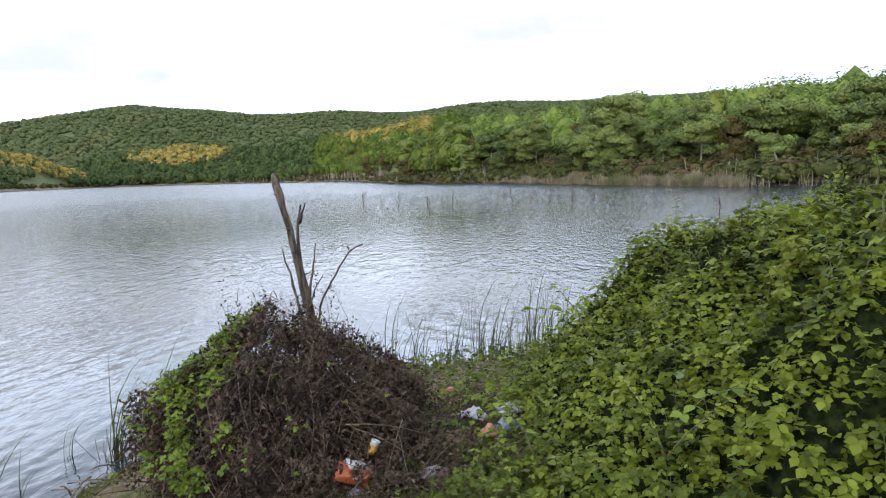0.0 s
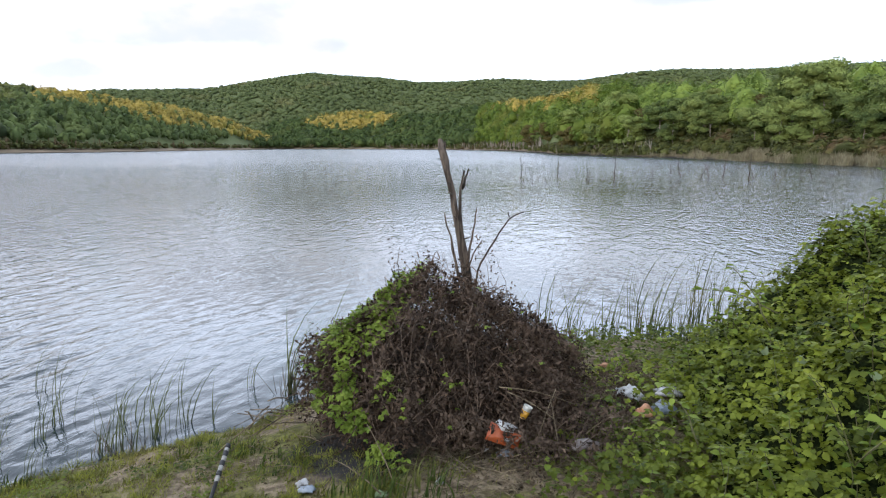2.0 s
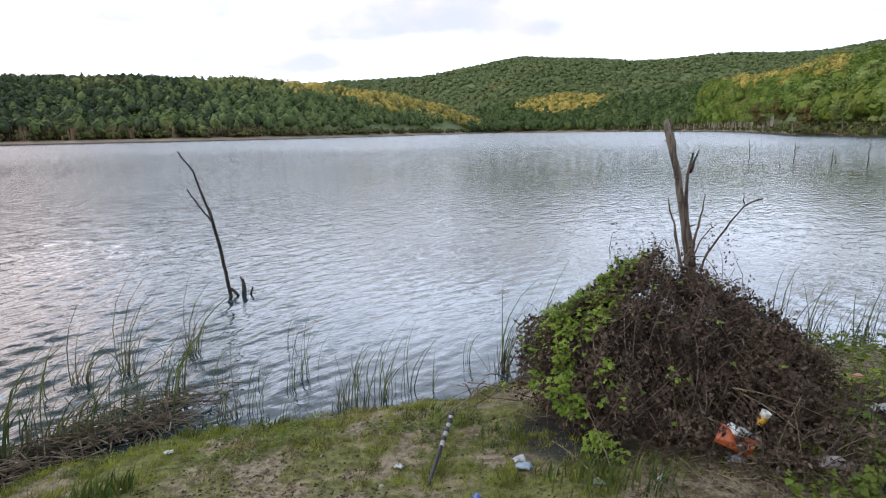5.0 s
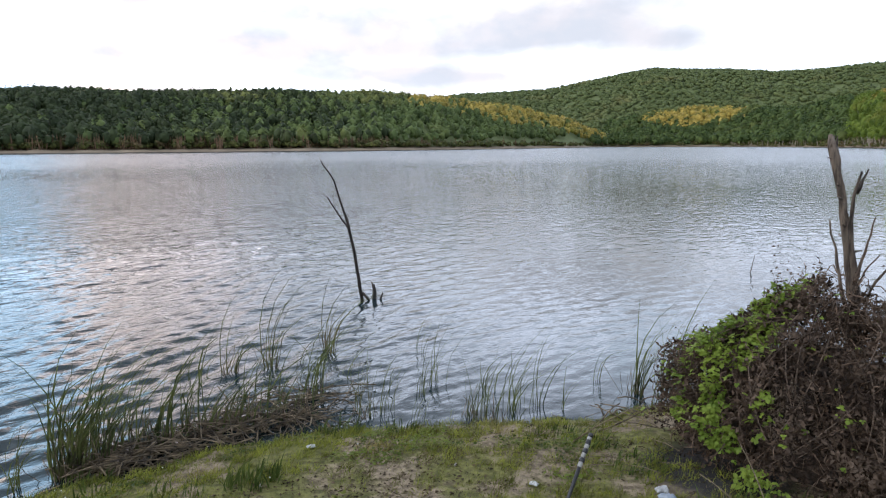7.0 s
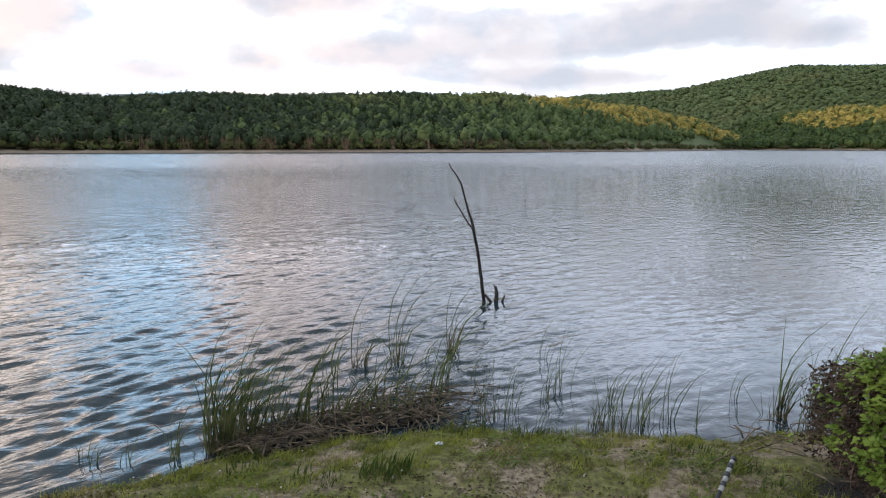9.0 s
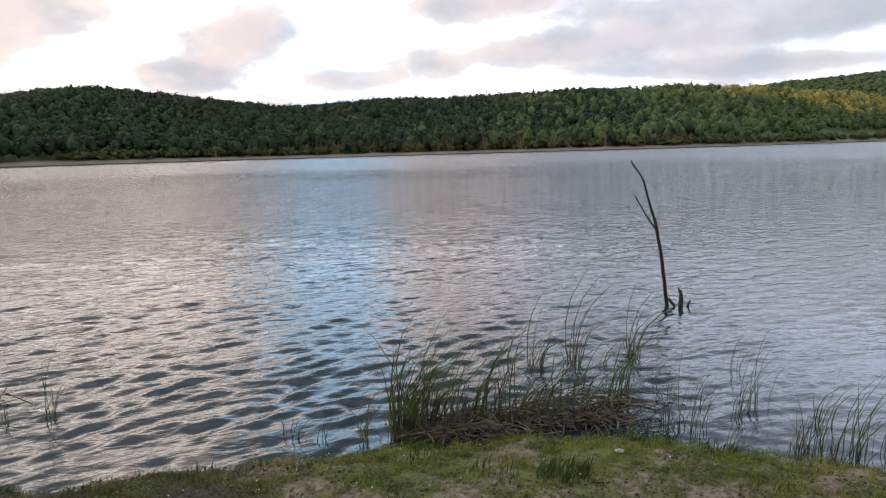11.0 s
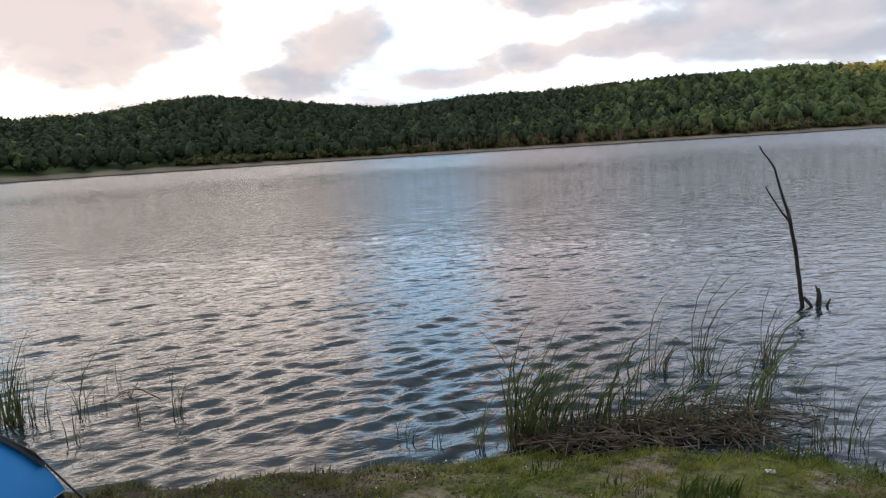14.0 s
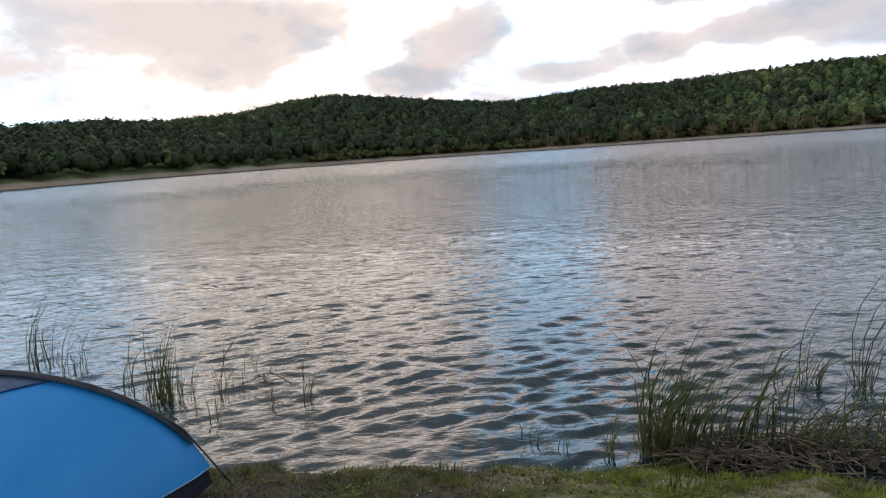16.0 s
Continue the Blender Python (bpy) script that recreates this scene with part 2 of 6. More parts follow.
def water_material():
    def build(nt, geo):
        pos = geo.outputs["Position"]
        m = nt.nodes.new("ShaderNodeMapping")
        m.inputs["Rotation"].default_value = (0, 0, radians(-17))
        m.inputs["Scale"].default_value = (2.0, 1.0, 1.0)
        nt.links.new(pos, m.inputs[0])
        small = noise_node(nt, m.outputs[0], 4.2, 3.0, 0.55, 0.5)
        fret = noise_node(nt, m.outputs[0], 11.0, 2.0, 0.5, 0.4)
        chop = noise_node(nt, m.outputs[0], 1.55, 3.0, 0.5, 0.6)
        wide = noise_node(nt, m.outputs[0], 0.62, 3.0, 0.55, 0.4)
        gust = noise_node(nt, pos, 0.035, 2.0)
        sep = nt.nodes.new("ShaderNodeSeparateXYZ")
        nt.links.new(pos, sep.inputs[0])
        off = math_node(nt, "SQRT", math_node(nt, "ADD", math_node(nt, "MULTIPLY", sep.outputs[0], sep.outputs[0]), math_node(nt, "MULTIPLY", sep.outputs[1], sep.outputs[1])))

        def crested(n, fac):
            ridge = math_node(nt, "SUBTRACT", 1.0, math_node(nt, "MULTIPLY", math_node(nt, "ABSOLUTE", math_node(nt, "SUBTRACT", n, 0.5)), 3.0))
            return math_node(nt, "MULTIPLY", ridge, fac)
        h = math_node(nt, "MULTIPLY", small, smooth(nt, off, 4.0, 9.0, 0.010, 0.017))
        h = math_node(nt, "ADD", h, math_node(nt, "MULTIPLY", fret, smooth(nt, off, 8.0, 24.0, 0.0018, 0.0)))
        h = math_node(nt, "ADD", h, crested(chop, smooth(nt, off, 6.0, 16.0, 0.005, 0.027)))
        h = math_node(nt, "ADD", h, crested(wide, smooth(nt, off, 14.0, 70.0, 0.0, 0.155)))
        h = math_node(nt, "MULTIPLY", h, smooth(nt, gust, 0.3, 0.7, 0.8, 1.2))
        h = math_node(nt, "MULTIPLY", h, smooth(nt, off, 60.0, 250.0, 1.0, 0.85))
        side = math_node(nt, "DIVIDE", sep.outputs[0], off)
        calm = math_node(nt, "MAXIMUM", math_node(nt, "ADD", smooth(nt, side, -0.50, -0.95, 0.42, 1.0), smooth(nt, side, 0.0, 0.25, 0.0, 0.4)), smooth(nt, off, 22.0, 70.0, 0.4, 1.0))
        h = math_node(nt, "MULTIPLY", h, calm)
        b = principled(nt, (0.014, 0.024, 0.026), smooth(nt, off, 12.0, 120.0, 0.03, 0.25), normal=bump(nt, h, 1.0, 1.0), spec=0.5)
        b.inputs["IOR"].default_value = 1.36
        return b.outputs[0]
    return material("lake_water", build)


BARK = mottled("grey_bark", (0.10, 0.085, 0.065), (0.32, 0.28, 0.23), 14.0, 0.85, 0.8, 0.02, (1, 1, 0.25))
RED_BARK = mottled("reddish_bark", (0.075, 0.045, 0.026), (0.190, 0.118, 0.068), 6.0, 0.85, 0.5, 0.02, (1, 1, 0.25))
SNAG = mottled("weathered_wood", (0.034, 0.025, 0.019), (0.128, 0.098, 0.074), 26.0, 0.8, 0.8, 0.012, (1, 1, 0.14), (0.10, 0.08, 0.06), 3.0)
DARK_SNAG = mottled("dark_weathered_wood", (0.018, 0.013, 0.010), (0.085, 0.064, 0.048), 26.0, 0.85, 0.9, 0.014, (1, 1, 0.2))
DARK_WOOD = mottled("wet_dark_wood", (0.008, 0.006, 0.005), (0.034, 0.026, 0.021), 30.0, 0.6, 0.7, 0.008, (1, 1, 0.3))
TWIG = mottled("dry_twig", (0.036, 0.025, 0.018), (0.111, 0.078, 0.057), 40.0, 0.85, 0.3, 0.004)
STRAW = mottled("dry_straw", (0.075, 0.055, 0.033), (0.185, 0.145, 0.09), 25.0, 0.8, 0.3, 0.004)
DARK_CORE = mottled("dark_bush_core", (0.018, 0.013, 0.010), (0.075, 0.05, 0.035), 18.0, 0.95, 0.9, 0.05)
DEAD_LEAF = leafy("withered_leaf", (0.011, 0.007, 0.005), (0.120, 0.080, 0.055), (0.22, 0.17, 0.13), 5.0, 1.7, 0.15, 0.8, 0.58)
BRAMBLE = leafy("bramble_leaf", (0.018, 0.032, 0.004), (0.212, 0.252, 0.030), (0.310, 0.312, 0.040), 3.0, 1.1, 0.35, 0.50, 0.60, spec=0.15)
FRESH = leafy("fresh_leaf", (0.084, 0.134, 0.018), (0.210, 0.270, 0.044), (0.275, 0.295, 0.050), 5.0, 1.5, 0.4, 0.5)
HERB = leafy("herb_leaf", (0.018, 0.032, 0.004), (0.126, 0.156, 0.022), (0.165, 0.152, 0.028), 3.0, 1.0, 0.35, 0.5)
GRASS = leafy("grass_blade", (0.060, 0.070, 0.011), (0.262, 0.276, 0.046), (0.305, 0.248, 0.092), 8.0, 2.2, 0.35, 0.6, 0.58)
DRY_GRASS = leafy("dry_grass_blade", (0.034, 0.031, 0.012), (0.165, 0.136, 0.055), (0.120, 0.126, 0.032), 9.0, 2.5, 0.3, 0.7, 0.55)
REED = leafy("reed_blade", (0.030, 0.042, 0.014), (0.125, 0.142, 0.045), (0.150, 0.122, 0.062), 7.0, 1.6, 0.3, 0.6, 0.58)
WOOD_LEAF = leafy("broadleaf_crown", (0.062, 0.104, 0.020), (0.230, 0.300, 0.062), (0.265, 0.275, 0.064), 0.30, 0.05, 0.25, 0.7, 0.56)
# distant woods: leaf colour greyed for the haze of distance
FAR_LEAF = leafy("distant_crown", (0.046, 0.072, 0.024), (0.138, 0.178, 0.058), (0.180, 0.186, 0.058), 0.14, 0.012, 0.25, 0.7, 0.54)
# patches of sun on the hillsides, put into the leaf colour
SUN_PAINTED_LEAF = leafy("sun_painted_crown", (0.198, 0.168, 0.036), (0.480, 0.360, 0.090), (0.144, 0.174, 0.026), 0.12, 0.03, 0.25, 0.6, 0.58)
# haze over the highest hill, mixed into its pale even leaf colour
HAZED_LEAF = leafy("hazed_crown", (0.074, 0.098, 0.036), (0.112, 0.136, 0.050), (0.136, 0.136, 0.052), 0.11, 0.012, 0.25, 0.7, 0.56)
HEAD_LEAF = leafy("headland_crown", (0.030, 0.052, 0.016), (0.092, 0.128, 0.036), (0.130, 0.145, 0.040), 0.14, 0.02, 0.25, 0.7, 0.56)
LIME_LEAF = leafy("lime_crown", (0.056, 0.094, 0.014), (0.155, 0.205, 0.034), (0.190, 0.195, 0.040), 0.22, 0.04, 0.3, 0.7, 0.56)
# darker leaf copy that carries the shade of the western slope
SHADED_LEAF = leafy("shade_painted_crown", (0.021, 0.032, 0.014), (0.047, 0.064, 0.025), (0.064, 0.076, 0.027), 0.11, 0.012, 0.2, 0.7, 0.55)
TREE_LEAF = leafy("bank_tree_crown", (0.040, 0.068, 0.021), (0.255, 0.305, 0.086), (0.265, 0.245, 0.084), 0.8, 0.08, 0.25, 0.7, 0.60, True)
OLIVE_LEAF = leafy("olive_tree_crown", (0.060, 0.050, 0.016), (0.165, 0.140, 0.046), (0.150, 0.085, 0.030), 0.8, 0.08, 0.25, 0.7, 0.60, True)
SCRUB = leafy("bank_scrub", (0.026, 0.034, 0.010), (0.105, 0.112, 0.030), (0.115, 0.072, 0.038), 0.6, 0.2, 0.2, 0.7, 0.54)
DRY_REED = leafy("dry_reed", (0.15, 0.13, 0.08), (0.35, 0.31, 0.20), (0.11, 0.125, 0.04), 0.9, 0.16, 0.2, 0.7, 0.52)
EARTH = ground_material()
WATER = water_material()


# ---- mesh helpers ----
rng = np.random.default_rng(7)


def mesh_of(name, verts, faces, mat, smooth_shade=False):
    """A mesh from an array of points and an array of equal-sided faces (or a list of such arrays)."""
    me = bpy.data.meshes.new(name)
    groups = [np.asarray(f, dtype=np.int32) for f in (faces if isinstance(faces, list) else [faces]) if len(f)]
    verts = np.asarray(verts, dtype=np.float32)
    used = np.zeros(len(verts), bool)
    for g in groups:
        used[g.ravel()] = True
    if not used.all():
        place = np.cumsum(used) - 1
        groups, verts = [place[g].astype(np.int32) for g in groups], verts[used]
    me.vertices.add(len(verts))
    me.vertices.foreach_set("co", verts.ravel())
    sides = np.concatenate([np.full(len(g), g.shape[1], dtype=np.int32) for g in groups])
    flat = np.concatenate([g.ravel() for g in groups])
    me.loops.add(len(flat))
    me.loops.foreach_set("vertex_index", flat)
    me.polygons.add(len(sides))
    me.polygons.foreach_set("loop_start", np.concatenate([[0], np.cumsum(sides)[:-1]]).astype(np.int32))
    me.polygons.foreach_set("loop_total", sides)
    if smooth_shade:
        me.polygons.foreach_set("use_smooth", np.ones(len(sides), dtype=bool))
    me.materials.append(mat)
    me.update(calc_edges=True)
    me.validate()
    return me


def part(name, data, parent, label=""):
    ob = new(name, data)
    ob.parent = parent
    return tagged(ob, label) if label else ob


def thing(name, label, category, at=(0, 0, 0), group="", kind=""):
    """An empty at a thing's base, which parents its parts."""
    ob = new(name)
    ob.location = at
    ob.empty_display_size = 0.1
    return tagged(ob, label, category, group, kind)


def unit(v):
    return v / np.maximum(np.linalg.norm(v, axis=-1, keepdims=True), 1e-9)


def random_dirs(n):
    return unit(rng.normal(size=(n, 3)))


def spread(pos, along, normal, size, shape, faces, width=1.0):
    """Copies of a small flat shape (side, along, normal) at many places, as points and faces."""
    along = unit(along)
    side = unit(np.cross(along, normal))
    up = np.cross(side, along)
    size = np.broadcast_to(np.asarray(size, dtype=float), (len(pos),))
    width = np.broadcast_to(np.asarray(width, dtype=float), (len(pos),))
    s = shape[None]
    v = pos[:, None] + size[:, None, None] * (side[:, None] * s[..., 0:1] * width[:, None, None] + along[:, None] * s[..., 1:2] + up[:, None] * s[..., 2:3])
    k = len(shape)
    offs = (np.arange(len(pos)) * k)[:, None, None]
    return v.reshape(-1, 3), [(np.asarray(f)[None] + offs).reshape(-1, len(f[0])) for f in faces]


def joined(chunks):
    """Several (points, [faces]) as one, grouped by the number of sides."""
    verts, groups, base = [], {}, 0
    for v, fs in chunks:
        verts.append(v)
        for f in fs:
            if len(f):
                groups.setdefault(f.shape[1], []).append(f + base)
        base += len(v)
    return np.concatenate(verts), [np.concatenate(g) for g in groups.values()]


LEAF = np.array([(0, 0, 0), (0, .36, -.05), (0, .70, -.05), (0, 1, -.16), (-.30, .22, .04), (-.33, .56, .05), (.30, .22, .04), (.33, .56, .05)])
LEAF_FACES = [[(0, 1, 4), (5, 2, 3), (0, 6, 1), (2, 7, 3)], [(4, 1, 2, 5), (1, 6, 7, 2)]]
ROUND_LEAF = np.array([(0, 0, 0), (.27, .20, .05), (.37, .52, .05), (.02, 1, -.10), (-.36, .55, .06), (-.28, .22, .05), (0, .5, -.04)])
ROUND_LEAF_FACES = [[(0, 1, 2, 6), (0, 6, 4, 5)], [(6, 2, 3), (6, 3, 4)]]
TUFT = np.array([(-.5, 0, 0), (.42, .08, .1), (.5, .9, -.08), (-.36, 1, .12)])
TUFT_FACES = [[(0, 1, 2, 3)]]
CURL = np.array([(0, 0, 0), (-.28, .45, .22), (0, .5, -.05), (.26, .4, .2), (.04, 1, .12)])
CURL_FACES = [[(0, 2, 1), (0, 3, 2), (1, 2, 4), (2, 3, 4)]]


def tubes(lines, radii, sides=5):
    """Round tapering rods along many lines of points: points and faces."""
    chunks = []
    for pts, rad in zip(lines, radii):
        pts, rad = np.asarray(pts, float), np.asarray(rad, float)
        tang = unit(np.gradient(pts, axis=0))
        ref = np.array([0.31, 0.87, 0.38]) if abs(tang[0] @ np.array([0.31, 0.87, 0.38])) < 0.9 else np.array([1.0, 0, 0])
        a = unit(np.cross(tang, ref))
        b = np.cross(tang, a)
        ang = np.linspace(0, 2 * np.pi, sides, endpoint=False)
        ring = pts[:, None] + rad[:, None, None] * (np.cos(ang)[None, :, None] * a[:, None] + np.sin(ang)[None, :, None] * b[:, None])
        n = len(pts)
        i, j = np.meshgrid(np.arange(n - 1), np.arange(sides), indexing="ij")
        k = (j + 1) % sides
        quads = np.stack([i * sides + j, i * sides + k, (i + 1) * sides + k, (i + 1) * sides + j], -1).reshape(-1, 4)
        chunks.append((ring.reshape(-1, 3), [quads, np.array([range(sides)][0:1])[:, ::-1] * 1, (np.arange(sides) + (n - 1) * sides)[None]]))
    return joined(chunks)


def curve_between(a, b, bend, n=6, wobble=0.0):
    """A bent, uneven line from a to b."""
    a, b, bend = np.asarray(a, float), np.asarray(b, float), np.asarray(bend, float)
    t = np.linspace(0, 1, n)[:, None]
    p = a + (b - a) * t + bend * (4 * t * (1 - t))
    if wobble:
        p[1:-1] += rng.normal(size=(n - 2, 3)) * wobble
    return p


def swell(x, y, scale, seed=0.0):
    """Smooth uneven field, about -1 to 1."""
    x, y = x / scale, y / scale
    return (np.sin(1.7 * x + 0.6 * y + 1.3 + seed) + np.sin(-0.9 * x + 1.5 * y + 2.1 * seed) + 0.6 * np.sin(2.9 * x - 2.2 * y + 0.7 + seed)
            + 0.5 * np.sin(3.7 * x + 3.1 * y + 4.0 - seed)) / 2.4


# ---- the lie of the land ----
# heading (degrees to the left), distance of the far shore, distance of the wooded ridge, height of its skyline in degrees
RIDGES_EAST = [
    (-62, 90, 150, 6.0), (-42, 66, 125, 6.8), (-33, 64, 125, 6.5), (-25, 67, 125, 6.2), (-16, 82, 130, 5.7), (-10, 100, 142, 5.9), (-6, 118, 160, 5.5),
    (-1, 138, 200, 5.2), (4, 165, 265, 4.4), (8.8, 330, 430, 4.05), (14.6, 480, 600, 2.8), (18.3, 560, 690, 2.9), (22, 600, 750, 3.1), (25.5, 620, 780, 2.7),
]
RIDGES_WEST = [
    (27.6, 620, 800, 2.2), (28.6, 640, 820, 1.3), (29.6, 590, 700, 1.2), (32, 490, 640, 2.3), (37.7, 365, 560, 3.65), (43, 305, 520, 4.25), (49, 272, 480, 4.7),
    (57, 258, 450, 4.8), (66.6, 250, 440, 4.4), (75, 248, 440, 4.5), (82.5, 246, 430, 4.05), (87, 244, 420, 4.45), (92, 240, 410, 5.05), (97, 236, 400, 5.4),
    # from 140 on: unseen hills, raised to keep the low sun off the bank
    (101, 232, 400, 5.2), (104.6, 230, 390, 4.55), (110.4, 222, 370, 4.1), (115, 205, 350, 4.25), (122, 175, 320, 4.05), (140, 112, 250, 6.0), (158, 92, 190, 9.0), (205, 85, 160, 9.5),
    (298, 90, 150, 7.0),
]
RIDGES = np.array(RIDGES_EAST + RIDGES_WEST)
BACK = np.array([(-60, 4.0), (-35, 5.6), (-20, 6.05), (-6, 5.95), (1.8, 5.4), (8.7, 5.6), (16.2, 5.3), (20, 5.75), (25, 6.15), (30.5, 5.4), (34, 4.6), (41, 4.3), (46, 3.6), (60, 2.0), (140, 2.0), (300, 4.0)])
BACK_R = 1240.0
NEAR_EDGE = [(44, 50), (30, 36), (14, 17), (7, 9.6), (3.5, 7.5), (1.5, 6.75), (0.2, 6.5), (-0.8, 6.0), (-1.7, 5.2), (-2.2, 4.35), (-2.62, 3.6), (-3.1, 3.05), (-3.6, 2.5),
             (-3.86, 1.95), (-4.08, 1.3), (-4.25, 0.7), (-4.37, 0.0), (-4.47, -0.8), (-4.66, -1.7), (-5.2, -2.8), (-5.5, -4), (-6.2, -8), (-10, -22), (-28, -52), (-55, -92)]


def table(az, column):
    return np.interp((az + 62) % 360 - 62, RIDGES[:, 0], RIDGES[:, column])


def shore_distance(az):
    return table(az, 1) * (1 + 0.012 * np.sin(az * 1.9) + 0.008 * np.sin(az * 4.3 + 1))


LAKE = np.array(NEAR_EDGE + [(-math.sin(radians(a)) * shore_distance(a), math.cos(radians(a)) * shore_distance(a)) for a in np.arange(146, -39, -1.5)])


def inland(x, y):
    """Distance from the waterline, positive on land."""
    shape = np.shape(x)
    p = np.stack([np.ravel(x), np.ravel(y)], -1)
    best, inside = np.full(len(p), 1e9), np.zeros(len(p), bool)
    for a, b in zip(LAKE, np.roll(LAKE, -1, axis=0)):
        e = b - a
        t = np.clip(((p - a) @ e) / (e @ e), 0, 1)
        best = np.minimum(best, np.hypot(*(p - a - t[:, None] * e).T))
        cross = ((a[1] > p[:, 1]) != (b[1] > p[:, 1]))
        if e[1]:
            inside ^= cross & (p[:, 0] < a[0] + (p[:, 1] - a[1]) / e[1] * e[0])
    return np.where(inside, -best, best).reshape(shape)


def eased(u):
    u = np.clip(u, 0, 1)
    return u * u * (3 - 2 * u)


TREE_H = 8.5


def ground_height(x, y):
    x, y = np.asarray(x, float), np.asarray(y, float)
    s = inland(x, y)
    r = np.hypot(x, y)
    az = np.degrees(np.arctan2(-x, y))
    near = np.exp(-(r / 30.0) ** 2)
    s = s + near * (0.07 * swell(x, y, 0.45) + 0.05 * swell(x, y, 0.17, 2.0))
    land = 0.10 * eased(s / 0.10) + 0.14 * eased(s / 0.8) + 0.15 * eased((s - 0.4) / 2.2) + 0.2 * eased((s - 2) / 6)
    bed = -0.05 * eased(-s / 0.2) - 0.25 * eased(-s / 2.5) - 1.4 * eased((-s - 1.5) / 10)
    z = np.where(s > 0, land, bed)
    z += near * np.where(s > 0, eased(s / 0.4), 0) * (0.018 * swell(x, y, 0.33, 1.0) + 0.010 * swell(x, y, 0.12, 3.0))
    # hills
    rs, rr, el = shore_distance(az), table(az, 2), table(az, 3)
    top = np.maximum(0.5, 1.9 + rr * np.tan(np.radians(el)) - TREE_H)
    u = (r - rs) / (rr - rs)
    hill = np.where(u < 1, top * eased(u) ** 0.85, top * (1 - 0.35 * eased(u - 1)))
    hill = np.where(u > 0, hill * (1 + 0.05 * swell(x, y, 40.0)), 0)
    elb = np.interp((az + 60) % 360 - 60, BACK[:, 0], BACK[:, 1])
    topb = 1.9 + BACK_R * np.tan(np.radians(elb)) - 4.0
    back = topb * eased((r - 680) / (BACK_R - 680)) * (1 - 0.5 * eased((r - BACK_R) / 1500))
    back *= 1 + 0.05 * swell(x, y, 130.0)
    return z + np.where(s > 0, np.maximum(hill, np.where(r > rs + 20, back, 0)), 0)


def polar_sheet(azs, rs, height):
    a, r = np.meshgrid(np.radians(azs), rs, indexing="ij")
    x, y = -np.sin(a) * r, np.cos(a) * r
    z = height(x, y)
    n, m = a.shape
    i, j = np.meshgrid(np.arange(n - 1), np.arange(m - 1), indexing="ij")
    q = np.stack([i * m + j, i * m + j + 1, (i + 1) * m + j + 1, (i + 1) * m + j], -1).reshape(-1, 4)
    return np.stack([x, y, z], -1).reshape(-1, 3), q


def build_ground():
    azs = np.concatenate([np.arange(-60, 150, 0.5), np.arange(150, 300.1, 3)])
    rs = np.concatenate([[0.0002, 0.15], np.geomspace(0.5, 12, 110), np.geomspace(12.6, 4200, 110)])
    v, q = polar_sheet(azs, rs, ground_height)
    # weld the seam
    m = len(rs)
    last = (len(azs) - 1) * m
    q = np.where(q >= last, q - last, q)
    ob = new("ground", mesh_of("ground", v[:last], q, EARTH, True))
    tagged(ob, "trodden grassy lake bank of brown earth with hills behind", "ground", kind="structure")


WAVE_WAY = radians(17)


def build_water():
    waves = []
    r = np.random.default_rng(21)
    for wl in np.geomspace(0.13, 0.62, 44):
        k = 2 * np.pi / wl
        a = WAVE_WAY + r.normal() * (0.6 if wl < 0.3 else 0.36)
        waves.append((k * math.cos(a), k * math.sin(a), r.uniform(0, 6.28), 0.050 * min(1.0, (0.28 / wl) ** 1.5) / k, wl))

    def height(x, y):
        d = np.hypot(x, y)
        z = np.zeros_like(x)
        calm = (0.55 + 0.45 * eased((-inland(x, y) - 0.1) / 1.6)) * (1 + 0.3 * swell(x, y, 1.6, 5.0)) * (0.30 + 0.70 * eased((-x / np.maximum(d, 1) - 0.62) / 0.34))
        for kx, ky, ph, amp, wl in waves:
            keep = np.clip((wl / (0.017 * d) - 1.0), 0, 1) * (1 - eased((d - 12) / 10))
            rise = 0.5 + 0.5 * np.sin(kx * x + ky * y + ph + 0.8 * swell(x, y, 2.5, ph))
            z += amp * keep * (2.2 * rise ** 1.6 - 1.0)
        return z * calm
    azs = np.concatenate([np.arange(-50, 20, 0.7), np.arange(20, 132, 0.40)])
    v, q = polar_sheet(azs, np.concatenate([np.geomspace(2.6, 22, 430), np.geomspace(22.4, 900, 60)]), height)
    ob = new("water", mesh_of("water", v, q, WATER, True))
    tagged(ob, "grey-blue rippled lake water under a cloudy sky", "lake", kind="structure")


# ---- woods ----
BALL = None


def low_ball():
    bm = bmesh.new()
    bmesh.ops.create_icosphere(bm, subdivisions=1, radius=1.0)
    v = np.array([p.co[:] for p in bm.verts])
    f = np.array([[p.index for p in face.verts] for face in bm.faces])
    bm.free()
    return v, f


BALL = low_ball()


